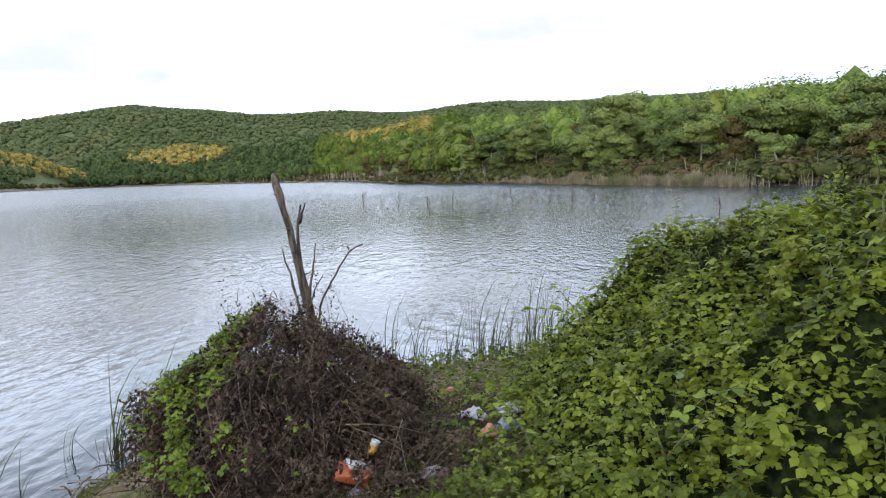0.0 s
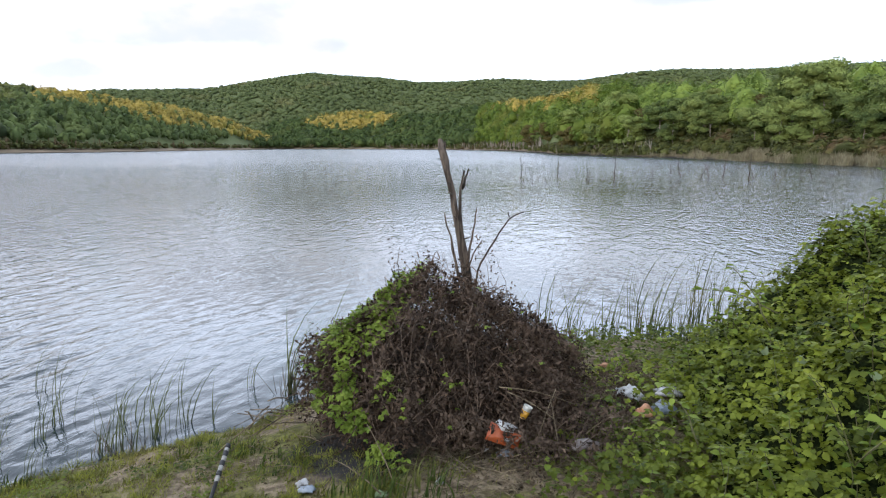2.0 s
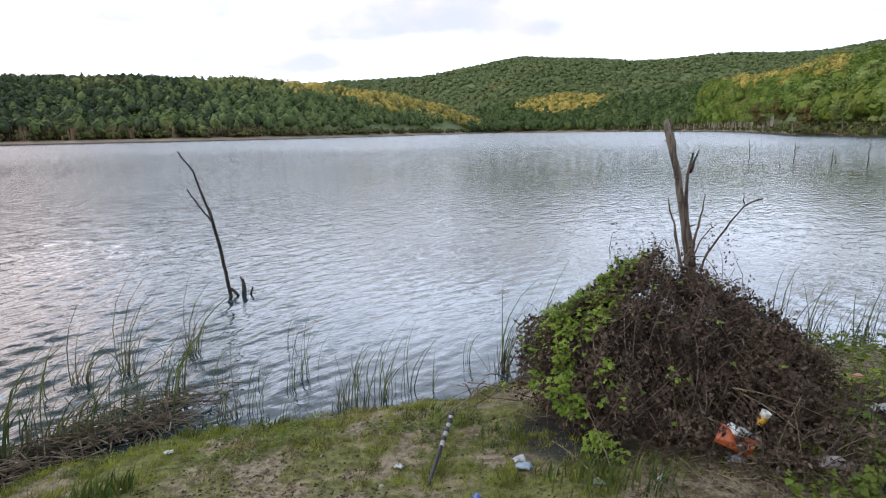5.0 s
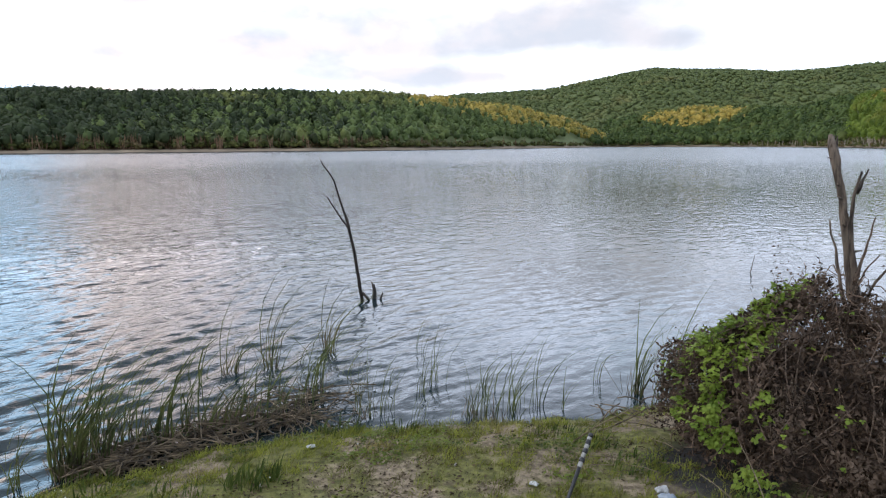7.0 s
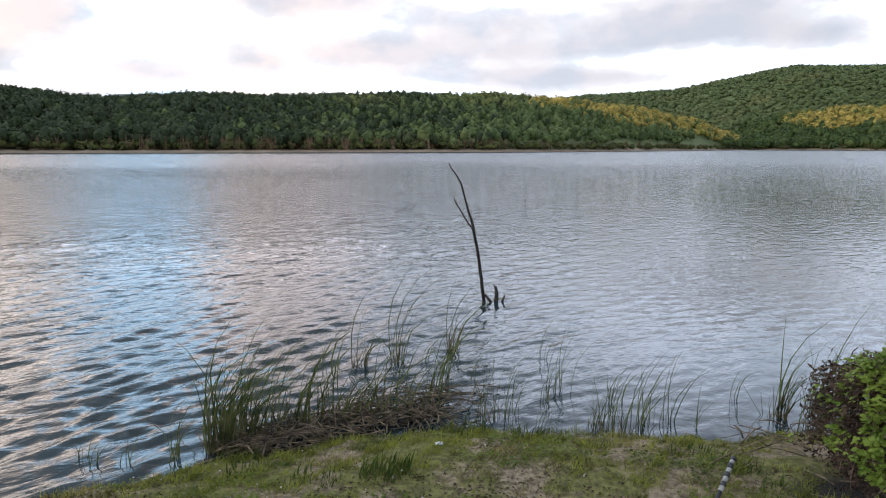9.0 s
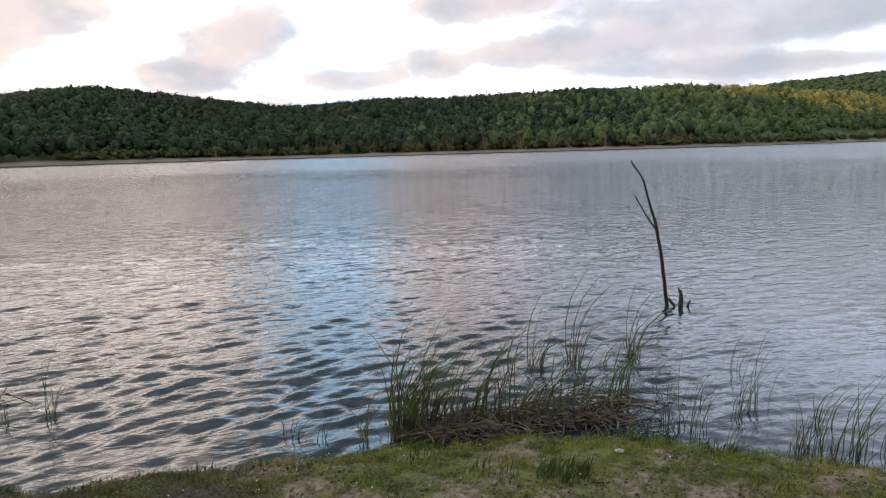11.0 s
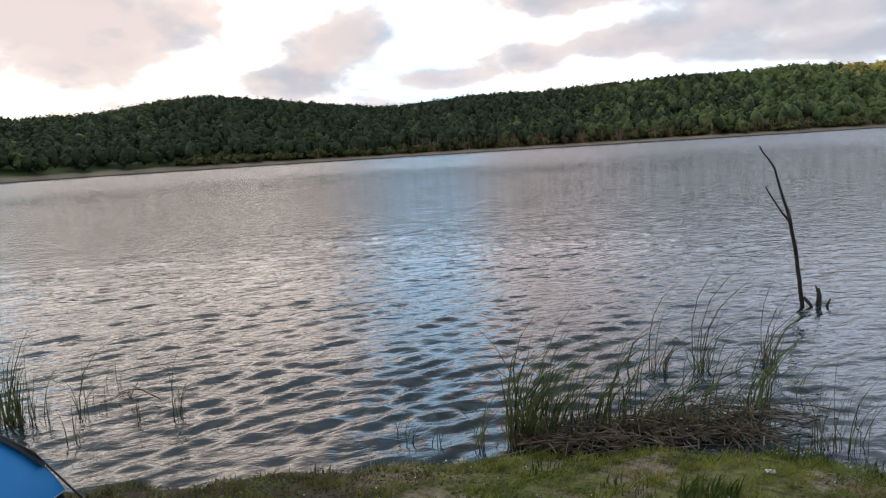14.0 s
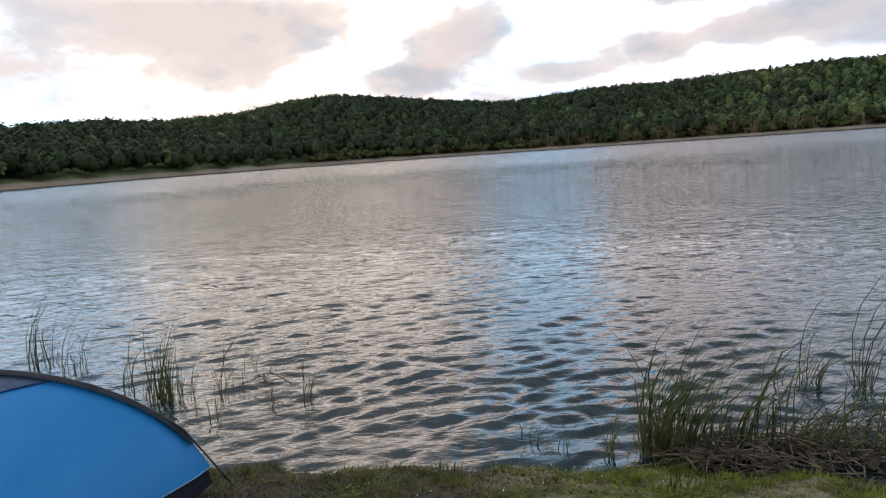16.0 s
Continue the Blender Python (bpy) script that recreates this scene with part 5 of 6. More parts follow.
def build_reeds():
    for x, y, n, rad, tall, bent in REEDS_BANK + REEDS_SHALLOWS + REEDS_BUSH + REEDS_POINT + REEDS_TENT:
        v, f = reed_blades(max(4, int(n * (0.72 if n > 40 else 0.45 if bent >= 0.5 else 0.66))), rad * 1.1, tall * 1.14, bent * 1.55, 1.0 if n > 24 or bent >= 0.5 else 0.62)
        ob = new("reed_clump", mesh_of("reed_clump", v, f, REED))
        ob.location = (x, y, max(0.0, float(ground_height(x, y))))
        tagged(ob, "wind-bent green reeds standing in shallow water" if n > 15 else "sparse thin reed stems standing in shallow water", "reeds", group="reed clumps along the bank")
        if n > 18:
            lines, radii = [], []
            for _ in range(int(n * 0.6)):
                a, r = rng.uniform(0, 6.28), rad * 1.1 * math.sqrt(rng.uniform())
                foot = np.array([math.cos(a) * r, math.sin(a) * r, -0.06])
                lines.append(curve_between(foot, foot + np.array([rng.normal() * 0.07, rng.normal() * 0.07, rng.uniform(0.08, 0.34) * tall + 0.06]), rng.normal(size=3) * 0.015, 4))
                radii.append(np.linspace(1, 0.5, 4) * rng.uniform(0.002, 0.0042))
            v, f = tubes(lines, radii, 4)
            tagged(part("stubble", mesh_of("stubble", v, f, FALLEN), ob, "brown dead stalks between the green blades"), kind="stuff")
    # broken dry stalks lying at the foot of the reeds
    lines, radii = [], []
    spots = [(-4.28, 1.95, 0.24, 110), (-4.18, 2.32, 0.26, 130), (-4.36, 1.16, 0.13, 80), (-4.30, 1.46, 0.16, 90), (-4.25, 2.7, 0.16, 24), (-2.15, 3.72, 0.22, 18), (-6.36, -1.9, 0.12, 8)]
    for x, y, wide, n in spots:
        for _ in range(n):
            a = rng.normal() * 1.1 + 0.9
            p = np.array([x, y, 0]) + rng.normal(size=3) * np.array([wide, wide, 0]) * 0.7
            p[2] = max(float(ground_height(p[0], p[1])), 0.0) + rng.uniform(0.0, 0.09)
            d = np.array([math.cos(a), math.sin(a), rng.normal() * 0.12]) * rng.uniform(0.12, 0.5)
            lines.append(curve_between(p - d / 2, p + d / 2, (0, 0, rng.uniform(-0.02, 0.03)), 4))
            radii.append(np.full(4, rng.uniform(0.0025, 0.006)))
    v, f = tubes(lines, radii, 4)
    tagged(new("fallen_reeds", mesh_of("fallen_reeds", v, f, FALLEN)), "matted brown broken reed stalks at the water's edge", "dead reeds", kind="stuff")


# ---- turf, herbs, straw ----
def bare_patch(x, y):
    """0 on trodden earth, 1 on thick turf."""
    thin = 0.5 + 0.5 * swell(x, y, 0.42, 0.4) + 0.25 * swell(x, y, 0.14, 1.4)
    for px, py, w in ((-2.45, 1.95, 0.40), (-2.05, 2.0, 0.30), (-2.85, 1.5, 0.25), (-0.5, 2.75, 0.45), (-3.6, -0.35, 0.40), (-3.75, -1.1, 0.50), (-4.15, -1.4, 0.30), (-3.0, 0.6, 0.30)):
        thin -= 0.9 * np.exp(-((x - px) ** 2 + (y - py) ** 2) / w ** 2)
    return np.clip(thin + 0.62, 0.10, 1)


def build_grass():
    n = 520000
    x, y = rng.uniform(-4.9, 0.3, n), rng.uniform(-2.4, 4.2, n)
    wide = 150000
    x, y = np.concatenate([x, rng.uniform(-5.5, 5.5, wide)]), np.concatenate([y, rng.uniform(-6.0, 2.6, wide)])
    r = np.hypot(x, y)
    thin = np.where(np.arange(len(x)) < n, 0.1 + 0.9 * eased((0.3 - x) / 0.7) * eased((y + 2.4) / 0.7), 1.0)
    keep = (rng.uniform(size=len(x)) < np.clip(2.4 / r, 0.3, 1) * thin) & (np.hypot((x - BUSH[0]) / 0.9, (y - BUSH[1]) / 0.72) > 1)
    x, y = x[keep], y[keep]
    s = inland(x, y)
    edge = np.exp(-((s - 0.22) / 0.25) ** 2)
    clump = eased(0.5 + 0.6 * swell(x, y, 0.11, 2.2) + 0.5 * swell(x, y, 0.05, 0.7))
    lush = np.clip(bare_patch(x, y) * (0.35 + 0.65 * clump) + 0.35 * edge, 0, 1)
    keep = (s > 0.05) & (rng.uniform(size=len(x)) < lush)
    x, y, lush, edge, clump = x[keep], y[keep], lush[keep], edge[keep], clump[keep]
    n = len(x)
    p = np.stack([x, y, ground_height(x, y) - 0.004], -1)
    blade = np.array([(-.055, 0, 0), (.055, 0, 0), (.014, 1, .16), (-.014, 1, .16)])
    along = unit(np.array([0.15, 0.2, 0.62]) + rng.normal(size=(n, 3)) * 0.5)
    along[:, 2] = np.abs(along[:, 2]) + 0.10
    size = rng.uniform(0.016, 0.042, n) * (0.45 + 0.35 * lush + 0.55 * clump ** 2) * (1 + 0.15 * edge)
    dry = rng.uniform(size=n) < 0.10 + 0.56 * eased((0.25 - y) / 0.7) * eased((-0.8 - x) / 1.0) + 0.25 * eased(swell(x, y, 0.5, 7.0))
    for m, name, mat, label in ((~dry, "grass", GRASS, "short worn green grass on the bank"), (dry, "dry_grass", DRY_GRASS, "short dry olive brown grass on the bank")):
        v, f = spread(p[m], along[m], random_dirs(int(m.sum())), size[m], blade, [[(0, 1, 2, 3)]], 1.0)
        tagged(new(name, mesh_of(name, v, f, mat)), label, "grass", kind="stuff")
    # broad-leaved weeds and clover in patches
    n = 60000
    x, y = rng.uniform(-4.6, -0.5, n), rng.uniform(-2.2, 3.2, n)
    r = np.hypot(x, y)
    keep = (r > 1.4) & (inland(x, y) > 0.15) & (rng.uniform(size=n) < eased((swell(x, y, 0.30, 6.0) + 0.45 * swell(x, y, 0.09, 1.0) - 0.25) / 0.5)) & (np.hypot((x - BUSH[0]) / 0.9, (y - BUSH[1]) / 0.72) > 1)
    x, y = x[keep], y[keep]
    n = len(x)
    p = np.stack([x, y, ground_height(x, y) + rng.uniform(0.006, 0.032, n)], -1)
    flat = unit(np.array([0, 0, 1.0]) + rng.normal(size=(n, 3)) * 0.35)
    leaflet = np.array([(0, 0, 0), (.36, .5, .06), (0, 1, -.05), (-.36, .5, .06)])
    v, f = spread(p, unit(rng.normal(size=(n, 3)) * np.array([1, 1, 0.2])), flat, rng.uniform(0.012, 0.028, n), leaflet, [[(0, 1, 2, 3)]], 1.1)
    tagged(new("weeds", mesh_of("weeds", v, f, HERB)), "patches of low broad-leaved weeds and clover in the grass", "weeds", kind="stuff")
    # taller tufts
    for cx, cy, m, h in ((-0.98, 2.62, 36, 0.20), (-0.80, 2.70, 34, 0.22), (-1.15, 2.60, 22, 0.15), (-3.14, 1.46, 95, 0.16), (-3.3, 1.1, 40, 0.09), (-2.05, 3.05, 60, 0.10), (-2.3, 3.1, 50, 0.09), (-3.75, 2.2, 80, 0.12),
                         (-3.55, 2.35, 70, 0.11), (-4.1, 0.95, 60, 0.09), (-1.7, 2.95, 50, 0.11), (-3.7, 0.9, 40, 0.09), (-4.2, -0.4, 50, 0.09), (-3.2, 2.6, 60, 0.10)):
        v, f = reed_blades(m, 0.15, h, 0.35)
        base = thing("grass_tuft", "taller dark green grass tuft on the worn bank", "grass", (cx, cy, float(ground_height(cx, cy))), group="grass tufts")
        tagged(part("blade_growth", mesh_of("blade_growth", v + np.array([0, 0, 0.06]), f, TUFT_GREEN), base), kind="stuff")
    # white clover heads
    n = 50
    x = np.concatenate([rng.normal(-4.1, 0.22, n // 2), rng.normal(-3.6, 0.5, n // 2)])
    y = np.concatenate([rng.normal(0.55, 0.3, n // 2), rng.normal(0.4, 0.7, n // 2)])
    keep = inland(x, y) > 0.12
    x, y = x[keep], y[keep]
    bv, bf = BALL
    c = np.stack([x, y, ground_height(x, y) + rng.uniform(0.02, 0.05, len(x))], -1)
    v = (c[:, None] + bv[None] * rng.uniform(0.003, 0.0055, (len(x), 1, 1))).reshape(-1, 3)
    tagged(new("clover_flowers", mesh_of("clover_flowers", v, (bf[None] + (np.arange(len(x)) * len(bv))[:, None, None]).reshape(-1, 3), WHITE_PETAL)), "small white clover flowers in the grass", "flowers", kind="stuff")


def build_leaf_litter():
    """Dead leaf bits and twigs on the bare soil."""
    n = 26000
    x = np.concatenate([rng.uniform(-4.5, -2.6, n // 2), rng.uniform(-3.2, 0.2, n - n // 2)])
    y = np.concatenate([rng.uniform(-2.2, 0.6, n // 2), rng.uniform(1.0, 3.3, n - n // 2)])
    path = np.exp(-((x + 0.5) ** 2 + (y - 2.75) ** 2) / 0.18)
    keep = (inland(x, y) > 0.08) & (rng.uniform(size=n) < np.maximum(1.15 - bare_patch(x, y), path)) & (np.hypot(x, y) > 1.2)
    x, y = x[keep], y[keep]
    n = len(x)
    p = np.stack([x, y, ground_height(x, y) + rng.uniform(0.001, 0.010, n)], -1)
    flat = unit(np.array([0, 0, 1.0]) + rng.normal(size=(n, 3)) * 0.5)
    v, f = spread(p, unit(rng.normal(size=(n, 3)) * np.array([1, 1, 0.15])), flat, rng.uniform(0.008, 0.028, n), CURL, CURL_FACES, rng.uniform(0.4, 1.2, n))
    tagged(new("leaf_litter", mesh_of("leaf_litter", v, f, LITTER_BITS)), "scattered dead leaf bits and chaff on the bare soil", "leaf litter", kind="stuff")


def build_herbs():
    n = 15000
    x, y = rng.uniform(-0.75, 1.7, n), rng.uniform(2.1, 6.5, n)
    s = inland(x, y)
    band = np.where(y < 4.9, np.exp(-((x - 0.10 - 0.22 * (y - 2.6) + 0.12 * np.sin(y * 5)) / 0.36) ** 2), 0.42)
    trash = np.exp(-((x - 0.22) ** 2 + (y - 3.80) ** 2) / 0.26) + np.exp(-((x + 0.09) ** 2 + (y - 3.22) ** 2) / 0.03) + np.exp(-((x + 0.5) ** 2 + (y - 2.8) ** 2) / 0.12) + 0.8 * np.exp(-((x - 0.30) ** 2 + (y - 4.5) ** 2) / 0.20)
    keep = (s > 0.1) & (rng.uniform(size=n) < band * (0.35 + 0.65 * eased(swell(x, y, 0.2, 2.0) + 0.5)) * np.clip(1 - trash, 0.03, 1))
    x, y = x[keep], y[keep]
    n = len(x)
    p = np.stack([x, y, ground_height(x, y) + rng.uniform(0.02, 0.17, n)], -1)
    out = unit(rng.normal(size=(n, 3)) * np.array([1, 1, 0.2]))
    flat = unit(np.array([0, 0, 1.0]) + rng.normal(size=(n, 3)) * 0.35)
    # each patch about half a metre across is a plant of its own
    cell = np.floor(p[:, 0] / 0.5).astype(int) * 100 + np.floor(p[:, 1] / 0.5).astype(int)
    for c in np.unique(cell):
        m = cell == c
        foot = np.array([p[m, 0].mean(), p[m, 1].mean(), p[m, 2].min() - 0.02])
        v, f = threefold(p[m] - foot, out[m], flat[m], rng.uniform(0.02, 0.042, m.sum()))
        base = thing("low_bramble", "low green bramble seedlings growing beside the path", "plant", foot, group="low brambles beside the path")
        tagged(part("foliage", mesh_of("foliage", v, f, HERB), base), kind="stuff")
    lines, radii = [], []
    for k in range(1150):
        if k < 150:
            x, y = rng.normal(-0.45, 0.28), rng.normal(2.85, 0.25)
        elif k < 650:
            x, y = rng.uniform(-0.6, 1.2), rng.uniform(3.0, 6.2)
        else:
            x, y = rng.normal(0.15, 0.26), rng.normal(4.45, 0.38)
        if inland(x, y) < 0.1:
            continue
        a = rng.uniform(0, 6.28)
        d = np.array([math.cos(a), math.sin(a), 0]) * rng.uniform(0.04, 0.16)
        c = np.array([x, y, float(ground_height(x, y)) + rng.uniform(0.004, 0.05)])
        lines.append(curve_between(c - d, c + d, (0, 0, 0.01), 3))
        radii.append(np.full(3, rng.uniform(0.0012, 0.003)))
    for _ in range(26):
        x, y = rng.normal(-1.85, 0.2), rng.normal(3.0, 0.2)
        a = rng.normal() * 0.7
        d = np.array([math.cos(a), math.sin(a), 0.1]) * rng.uniform(0.05, 0.14)
        c = np.array([x, y, float(ground_height(x, y)) + rng.uniform(0.01, 0.07)])
        lines.append(curve_between(c - d, c + d, (0, 0, 0.01), 3))
        radii.append(np.full(3, rng.uniform(0.0012, 0.003)))
    # long pale stalks leaning on the withered bush
    for a, b in (((-0.55, 3.25, 0.72), (-0.15, 3.35, 0.62)), ((-0.5, 3.24, 0.70), (-0.2, 3.2, 0.55)), ((-0.15, 3.3, 0.40), (0.05, 3.25, 0.62)), ((-0.35, 3.1, 0.42), (-0.25, 3.3, 0.72)), ((-0.2, 3.05, 0.42), (-0.28, 3.3, 0.66)),
                 ((-0.98, 2.72, 0.40), (-1.16, 2.85, 0.62)), ((-0.45, 3.05, 0.43), (-0.1, 3.12, 0.47)), ((-1.0, 2.6, 0.4), (-1.3, 2.75, 0.46)), ((-2.05, 2.85, 0.34), (-1.7, 2.98, 0.62)), ((-0.62, 2.62, 0.41), (-0.5, 2.50, 0.43))):
        lines.append(curve_between(a, b, (0, 0, 0.02), 5))
        radii.append(np.linspace(0.004, 0.002, 5))
    v, f = tubes(lines, radii, 4)
    tagged(new("dry_stalks", mesh_of("dry_stalks", v, f, STRAW)), "scattered pale dry stalks and straw on the ground", "straw", kind="stuff")


# ---- litter ----
def crumpled(name, w, d, h, mat, seed, fold=1.0, n=9):
    """A creased sheet or soft bag with thickness."""
    r = np.random.default_rng(seed)
    u, v = np.meshgrid(np.linspace(-1, 1, n), np.linspace(-1, 1, n), indexing="ij")
    ph = r.uniform(0, 6.28, 6)
    up = np.sin(3.1 * u + ph[0]) * np.sin(2.7 * v + ph[1]) * 0.5 + np.abs(np.sin(5 * u + 4 * v + ph[2])) * 0.35 + r.normal(size=u.shape) * 0.12
    dome = (1 - u ** 2) * (1 - v ** 2)
    z = h * np.clip(0.25 + 0.6 * dome + 0.45 * fold * up * (0.4 + dome), 0.02, None)
    x = w / 2 * (u + 0.14 * np.sin(4 * v + ph[3]) + r.normal(size=u.shape) * 0.03)
    y = d / 2 * (v + 0.14 * np.sin(4 * u + ph[4]) + r.normal(size=u.shape) * 0.03)
    top = np.stack([x, y, z], -1).reshape(-1, 3)
    low = np.stack([x * 0.93, y * 0.93, z * 0.15], -1).reshape(-1, 3)
    i, j = np.meshgrid(np.arange(n - 1), np.arange(n - 1), indexing="ij")
    q = np.stack([i * n + j, (i + 1) * n + j, (i + 1) * n + j + 1, i * n + j + 1], -1).reshape(-1, 4)
    rim = np.concatenate([np.arange(n) * n, (n - 1) * n + np.arange(1, n), (np.arange(n - 2, -1, -1)) * n + n - 1, np.arange(n - 2, 0, -1)])
    k = np.roll(rim, -1)
    walls = np.stack([rim, rim + n * n, k + n * n, k], -1)
    return mesh_of(name, np.concatenate([top, low]), np.concatenate([q, q[:, ::-1] + n * n, walls]), mat)


def lying(name, label, category, x, y, w, d, h, mat, seed, turn=0.0, lift=0.01, fold=1.0, group="litter on the bank"):
    ob = new(name, crumpled(name, w, d, h, mat, seed, fold))
    ob.matrix_world = pose(x, y, float(ground_height(x, y)) + lift, 0, 0, turn)
    return tagged(ob, label, category, group=group)


def build_litter():
    # orange crisp bag propped against the withered bush
    bag = thing("snack_bag", "crumpled orange snack bag torn open, propped against the bush", "packet", (-0.50, 3.10, 0.45))
    n = 11
    u, v = np.meshgrid(np.linspace(-1, 1, n), np.linspace(-1, 1, n), indexing="ij")
    puff = np.sqrt((1 - u ** 2) * (1 - v ** 2))
    crease = 0.004 * np.sin(7 * u + 3 * v) + 0.003 * np.sin(9 * v - 4 * u)
    front = np.stack([0.088 * u, -0.026 * puff + crease, 0.044 * v * (1 - 0.12 * u)], -1).reshape(-1, 3)
    rear = np.stack([0.088 * u, 0.026 * puff + crease, 0.044 * v * (1 - 0.12 * u)], -1).reshape(-1, 3)
    i, j = np.meshgrid(np.arange(n - 1), np.arange(n - 1), indexing="ij")
    q = np.stack([i * n + j, (i + 1) * n + j, (i + 1) * n + j + 1, i * n + j + 1], -1).reshape(-1, 4)
    body = part("body", mesh_of("body", np.concatenate([front, rear]), np.concatenate([q, q[:, ::-1] + n * n]), ORANGE, True), bag)
    body.matrix_basis = pose(0, 0, 0.062, -24, 22, 10)
    flap = part("torn_flap", crumpled("torn_flap", 0.13, 0.07, 0.05, FOIL, 3), bag, "silvery white torn inside of the bag")
    flap.matrix_basis = pose(0.004, 0.022, 0.100, 66, 22, 8) @ Matrix.Scale(0.80, 4)
    lab = part("printed_patch", crumpled("printed_patch", 0.03, 0.018, 0.003, WHITE_PAPER, 4, 0.2, 4), bag, "small white printed patch")
    lab.matrix_basis = pose(0.02, -0.029, 0.058, 62, 20, 12)
    # plastic cup
    cup = thing("plastic_cup", "clear plastic cup half full of amber liquid caught in the twigs", "cup", (-0.41, 3.15, 0.60))
    ang = np.linspace(0, 6.2832, 15)[:-1]

    def turned(rows):
        ring = np.concatenate([np.stack([r * np.cos(ang), r * np.sin(ang), np.full(14, z)], -1) for r, z in rows])
        m = len(rows)
        a, b = np.meshgrid(np.arange(m - 1), np.arange(14), indexing="ij")
        c = (b + 1) % 14
        return ring, np.stack([a * 14 + b, a * 14 + c, (a + 1) * 14 + c, (a + 1) * 14 + b], -1).reshape(-1, 4)
    v, f = turned([(0.001, 0.0), (0.022, 0.0), (0.031, 0.085), (0.033, 0.088), (0.031, 0.09), (0.0295, 0.085), (0.021, 0.003), (0.001, 0.003)])
    ob = part("wall", mesh_of("wall", v, f, CLEAR, True), cup)
    v2, f2 = turned([(0.001, -0.001), (0.0228, 0.001), (0.0290, 0.058), (0.001, 0.059)])
    ob2 = part("drink", mesh_of("drink", v2, f2, AMBER, True), cup, "amber dregs")
    for k in (ob, ob2):
        k.matrix_basis = pose(0, 0, 0, -8, 24, 0) @ Matrix.Scale(0.8, 4)
    lying("crumpled_can", "flattened pale pinkish carton lying on the path edge", "carton", -0.09, 3.23, 0.15, 0.09, 0.05, PINKISH, 11, 12, 0.05)
    lying("plastic_bag", "dirty translucent white plastic bag among the weeds", "plastic bag", 0.17, 4.02, 0.18, 0.09, 0.07, PLASTIC, 12, -28, 0.05)
    lying("plastic_bag", "white plastic sheet scrap among the weeds", "plastic bag", 0.40, 4.00, 0.16, 0.07, 0.06, WHITE_PAPER, 13, 5, 0.09)
    lying("plastic_scrap", "grey-blue plastic scrap among the weeds", "litter", 0.36, 3.82, 0.14, 0.10, 0.07, BLUEGREY, 14, 30, 0.06)
    lying("paper_scrap", "orange-pink paper scrap among the weeds", "litter", 0.24, 3.70, 0.10, 0.07, 0.06, PEACH, 15, 0, 0.07)
    lying("paper_scrap", "white and blue paper scrap under the snack bag", "litter", -0.50, 3.18, 0.09, 0.05, 0.03, BLUEGREY, 16, 20, 0.01)
    lying("tissue", "crumpled white tissue at the foot of the bush", "tissue", -1.47, 2.73, 0.06, 0.04, 0.035, WHITE_PAPER, 17, 40)
    lying("plastic_scrap", "grey plastic scrap at the foot of the bush", "litter", -1.42, 2.68, 0.08, 0.05, 0.03, BLUEGREY, 18, 10)
    lying("paper_scrap", "white paper scrap on the trodden grass", "litter", -1.98, 2.37, 0.045, 0.03, 0.016, WHITE_PAPER, 19, 15)
    lying("paper_scrap", "white paper scrap on the trodden grass", "litter", -1.69, 2.16, 0.035, 0.025, 0.014, WHITE_PAPER, 20, -10)
    lying("bottle_top", "small bright blue plastic scrap in the grass", "litter", -1.47, 2.28, 0.032, 0.028, 0.02, BLUE, 21, 0)
    lying("leaf_scrap", "pale green fallen leaf on the grass", "leaf", -1.02, 2.65, 0.06, 0.04, 0.02, PALE_LEAF, 22, 20)
    lying("paper_scrap", "small white scrap in the grass tuft", "litter", -0.77, 2.80, 0.035, 0.03, 0.03, WHITE_PAPER, 23, 0)
    lying("paper_scrap", "dull white paper scrap near the water", "litter", -3.29, 1.94, 0.05, 0.035, 0.015, PLASTIC, 24, 60)
    lying("paper_scrap", "orange scrap lying by the reeds", "litter", 0.02, 4.86, 0.10, 0.04, 0.03, PEACH, 25, 8, 0.03)
    lying("paper_scrap", "white scrap by the bush", "litter", -0.62, 3.22, 0.035, 0.03, 0.03, WHITE_PAPER, 26, 0)
    for k in range(14):
        lying("pebble", "small pale stone in the worn grass", "stone", rng.uniform(-3.6, -1.8), rng.uniform(0.2, 2.4), rng.uniform(0.012, 0.03), rng.uniform(0.012, 0.025), 0.018, STONE, 40 + k, rng.uniform(0, 180), 0.0, 0.3, "stones in the grass")


def build_rod_rest():
    foot, head = np.array([-1.755, 2.33, 0.34]), np.array([-1.82, 2.64, 0.53])
    base = thing("rod_rest", "black rod rest with white bands stuck slantwise in the grass", "fishing rod rest", foot)
    d = head - foot
    at = lambda t: d * t
    rod_part("spike", [[at(-0.12), at(0.0), at(0.5)]], [(0.006, 0.009, 0.010)], BLACK, base, 10)
    t, k = 0.46, 0
    for length in (0.085, 0.065, 0.08, 0.07, 0.07, 0.075, 0.05, 0.06):
        white = k % 2 == 0
        rod_part("white_band" if white else "black_band", [[at(t), at(t + 0.004), at(t + length - 0.004), at(t + length)]], [np.array([0.6, 1, 1, 0.6]) * (0.0118 if white else 0.0132)], BAND_WHITE if white else BLACK, base, 12)
        t += length
        k += 1


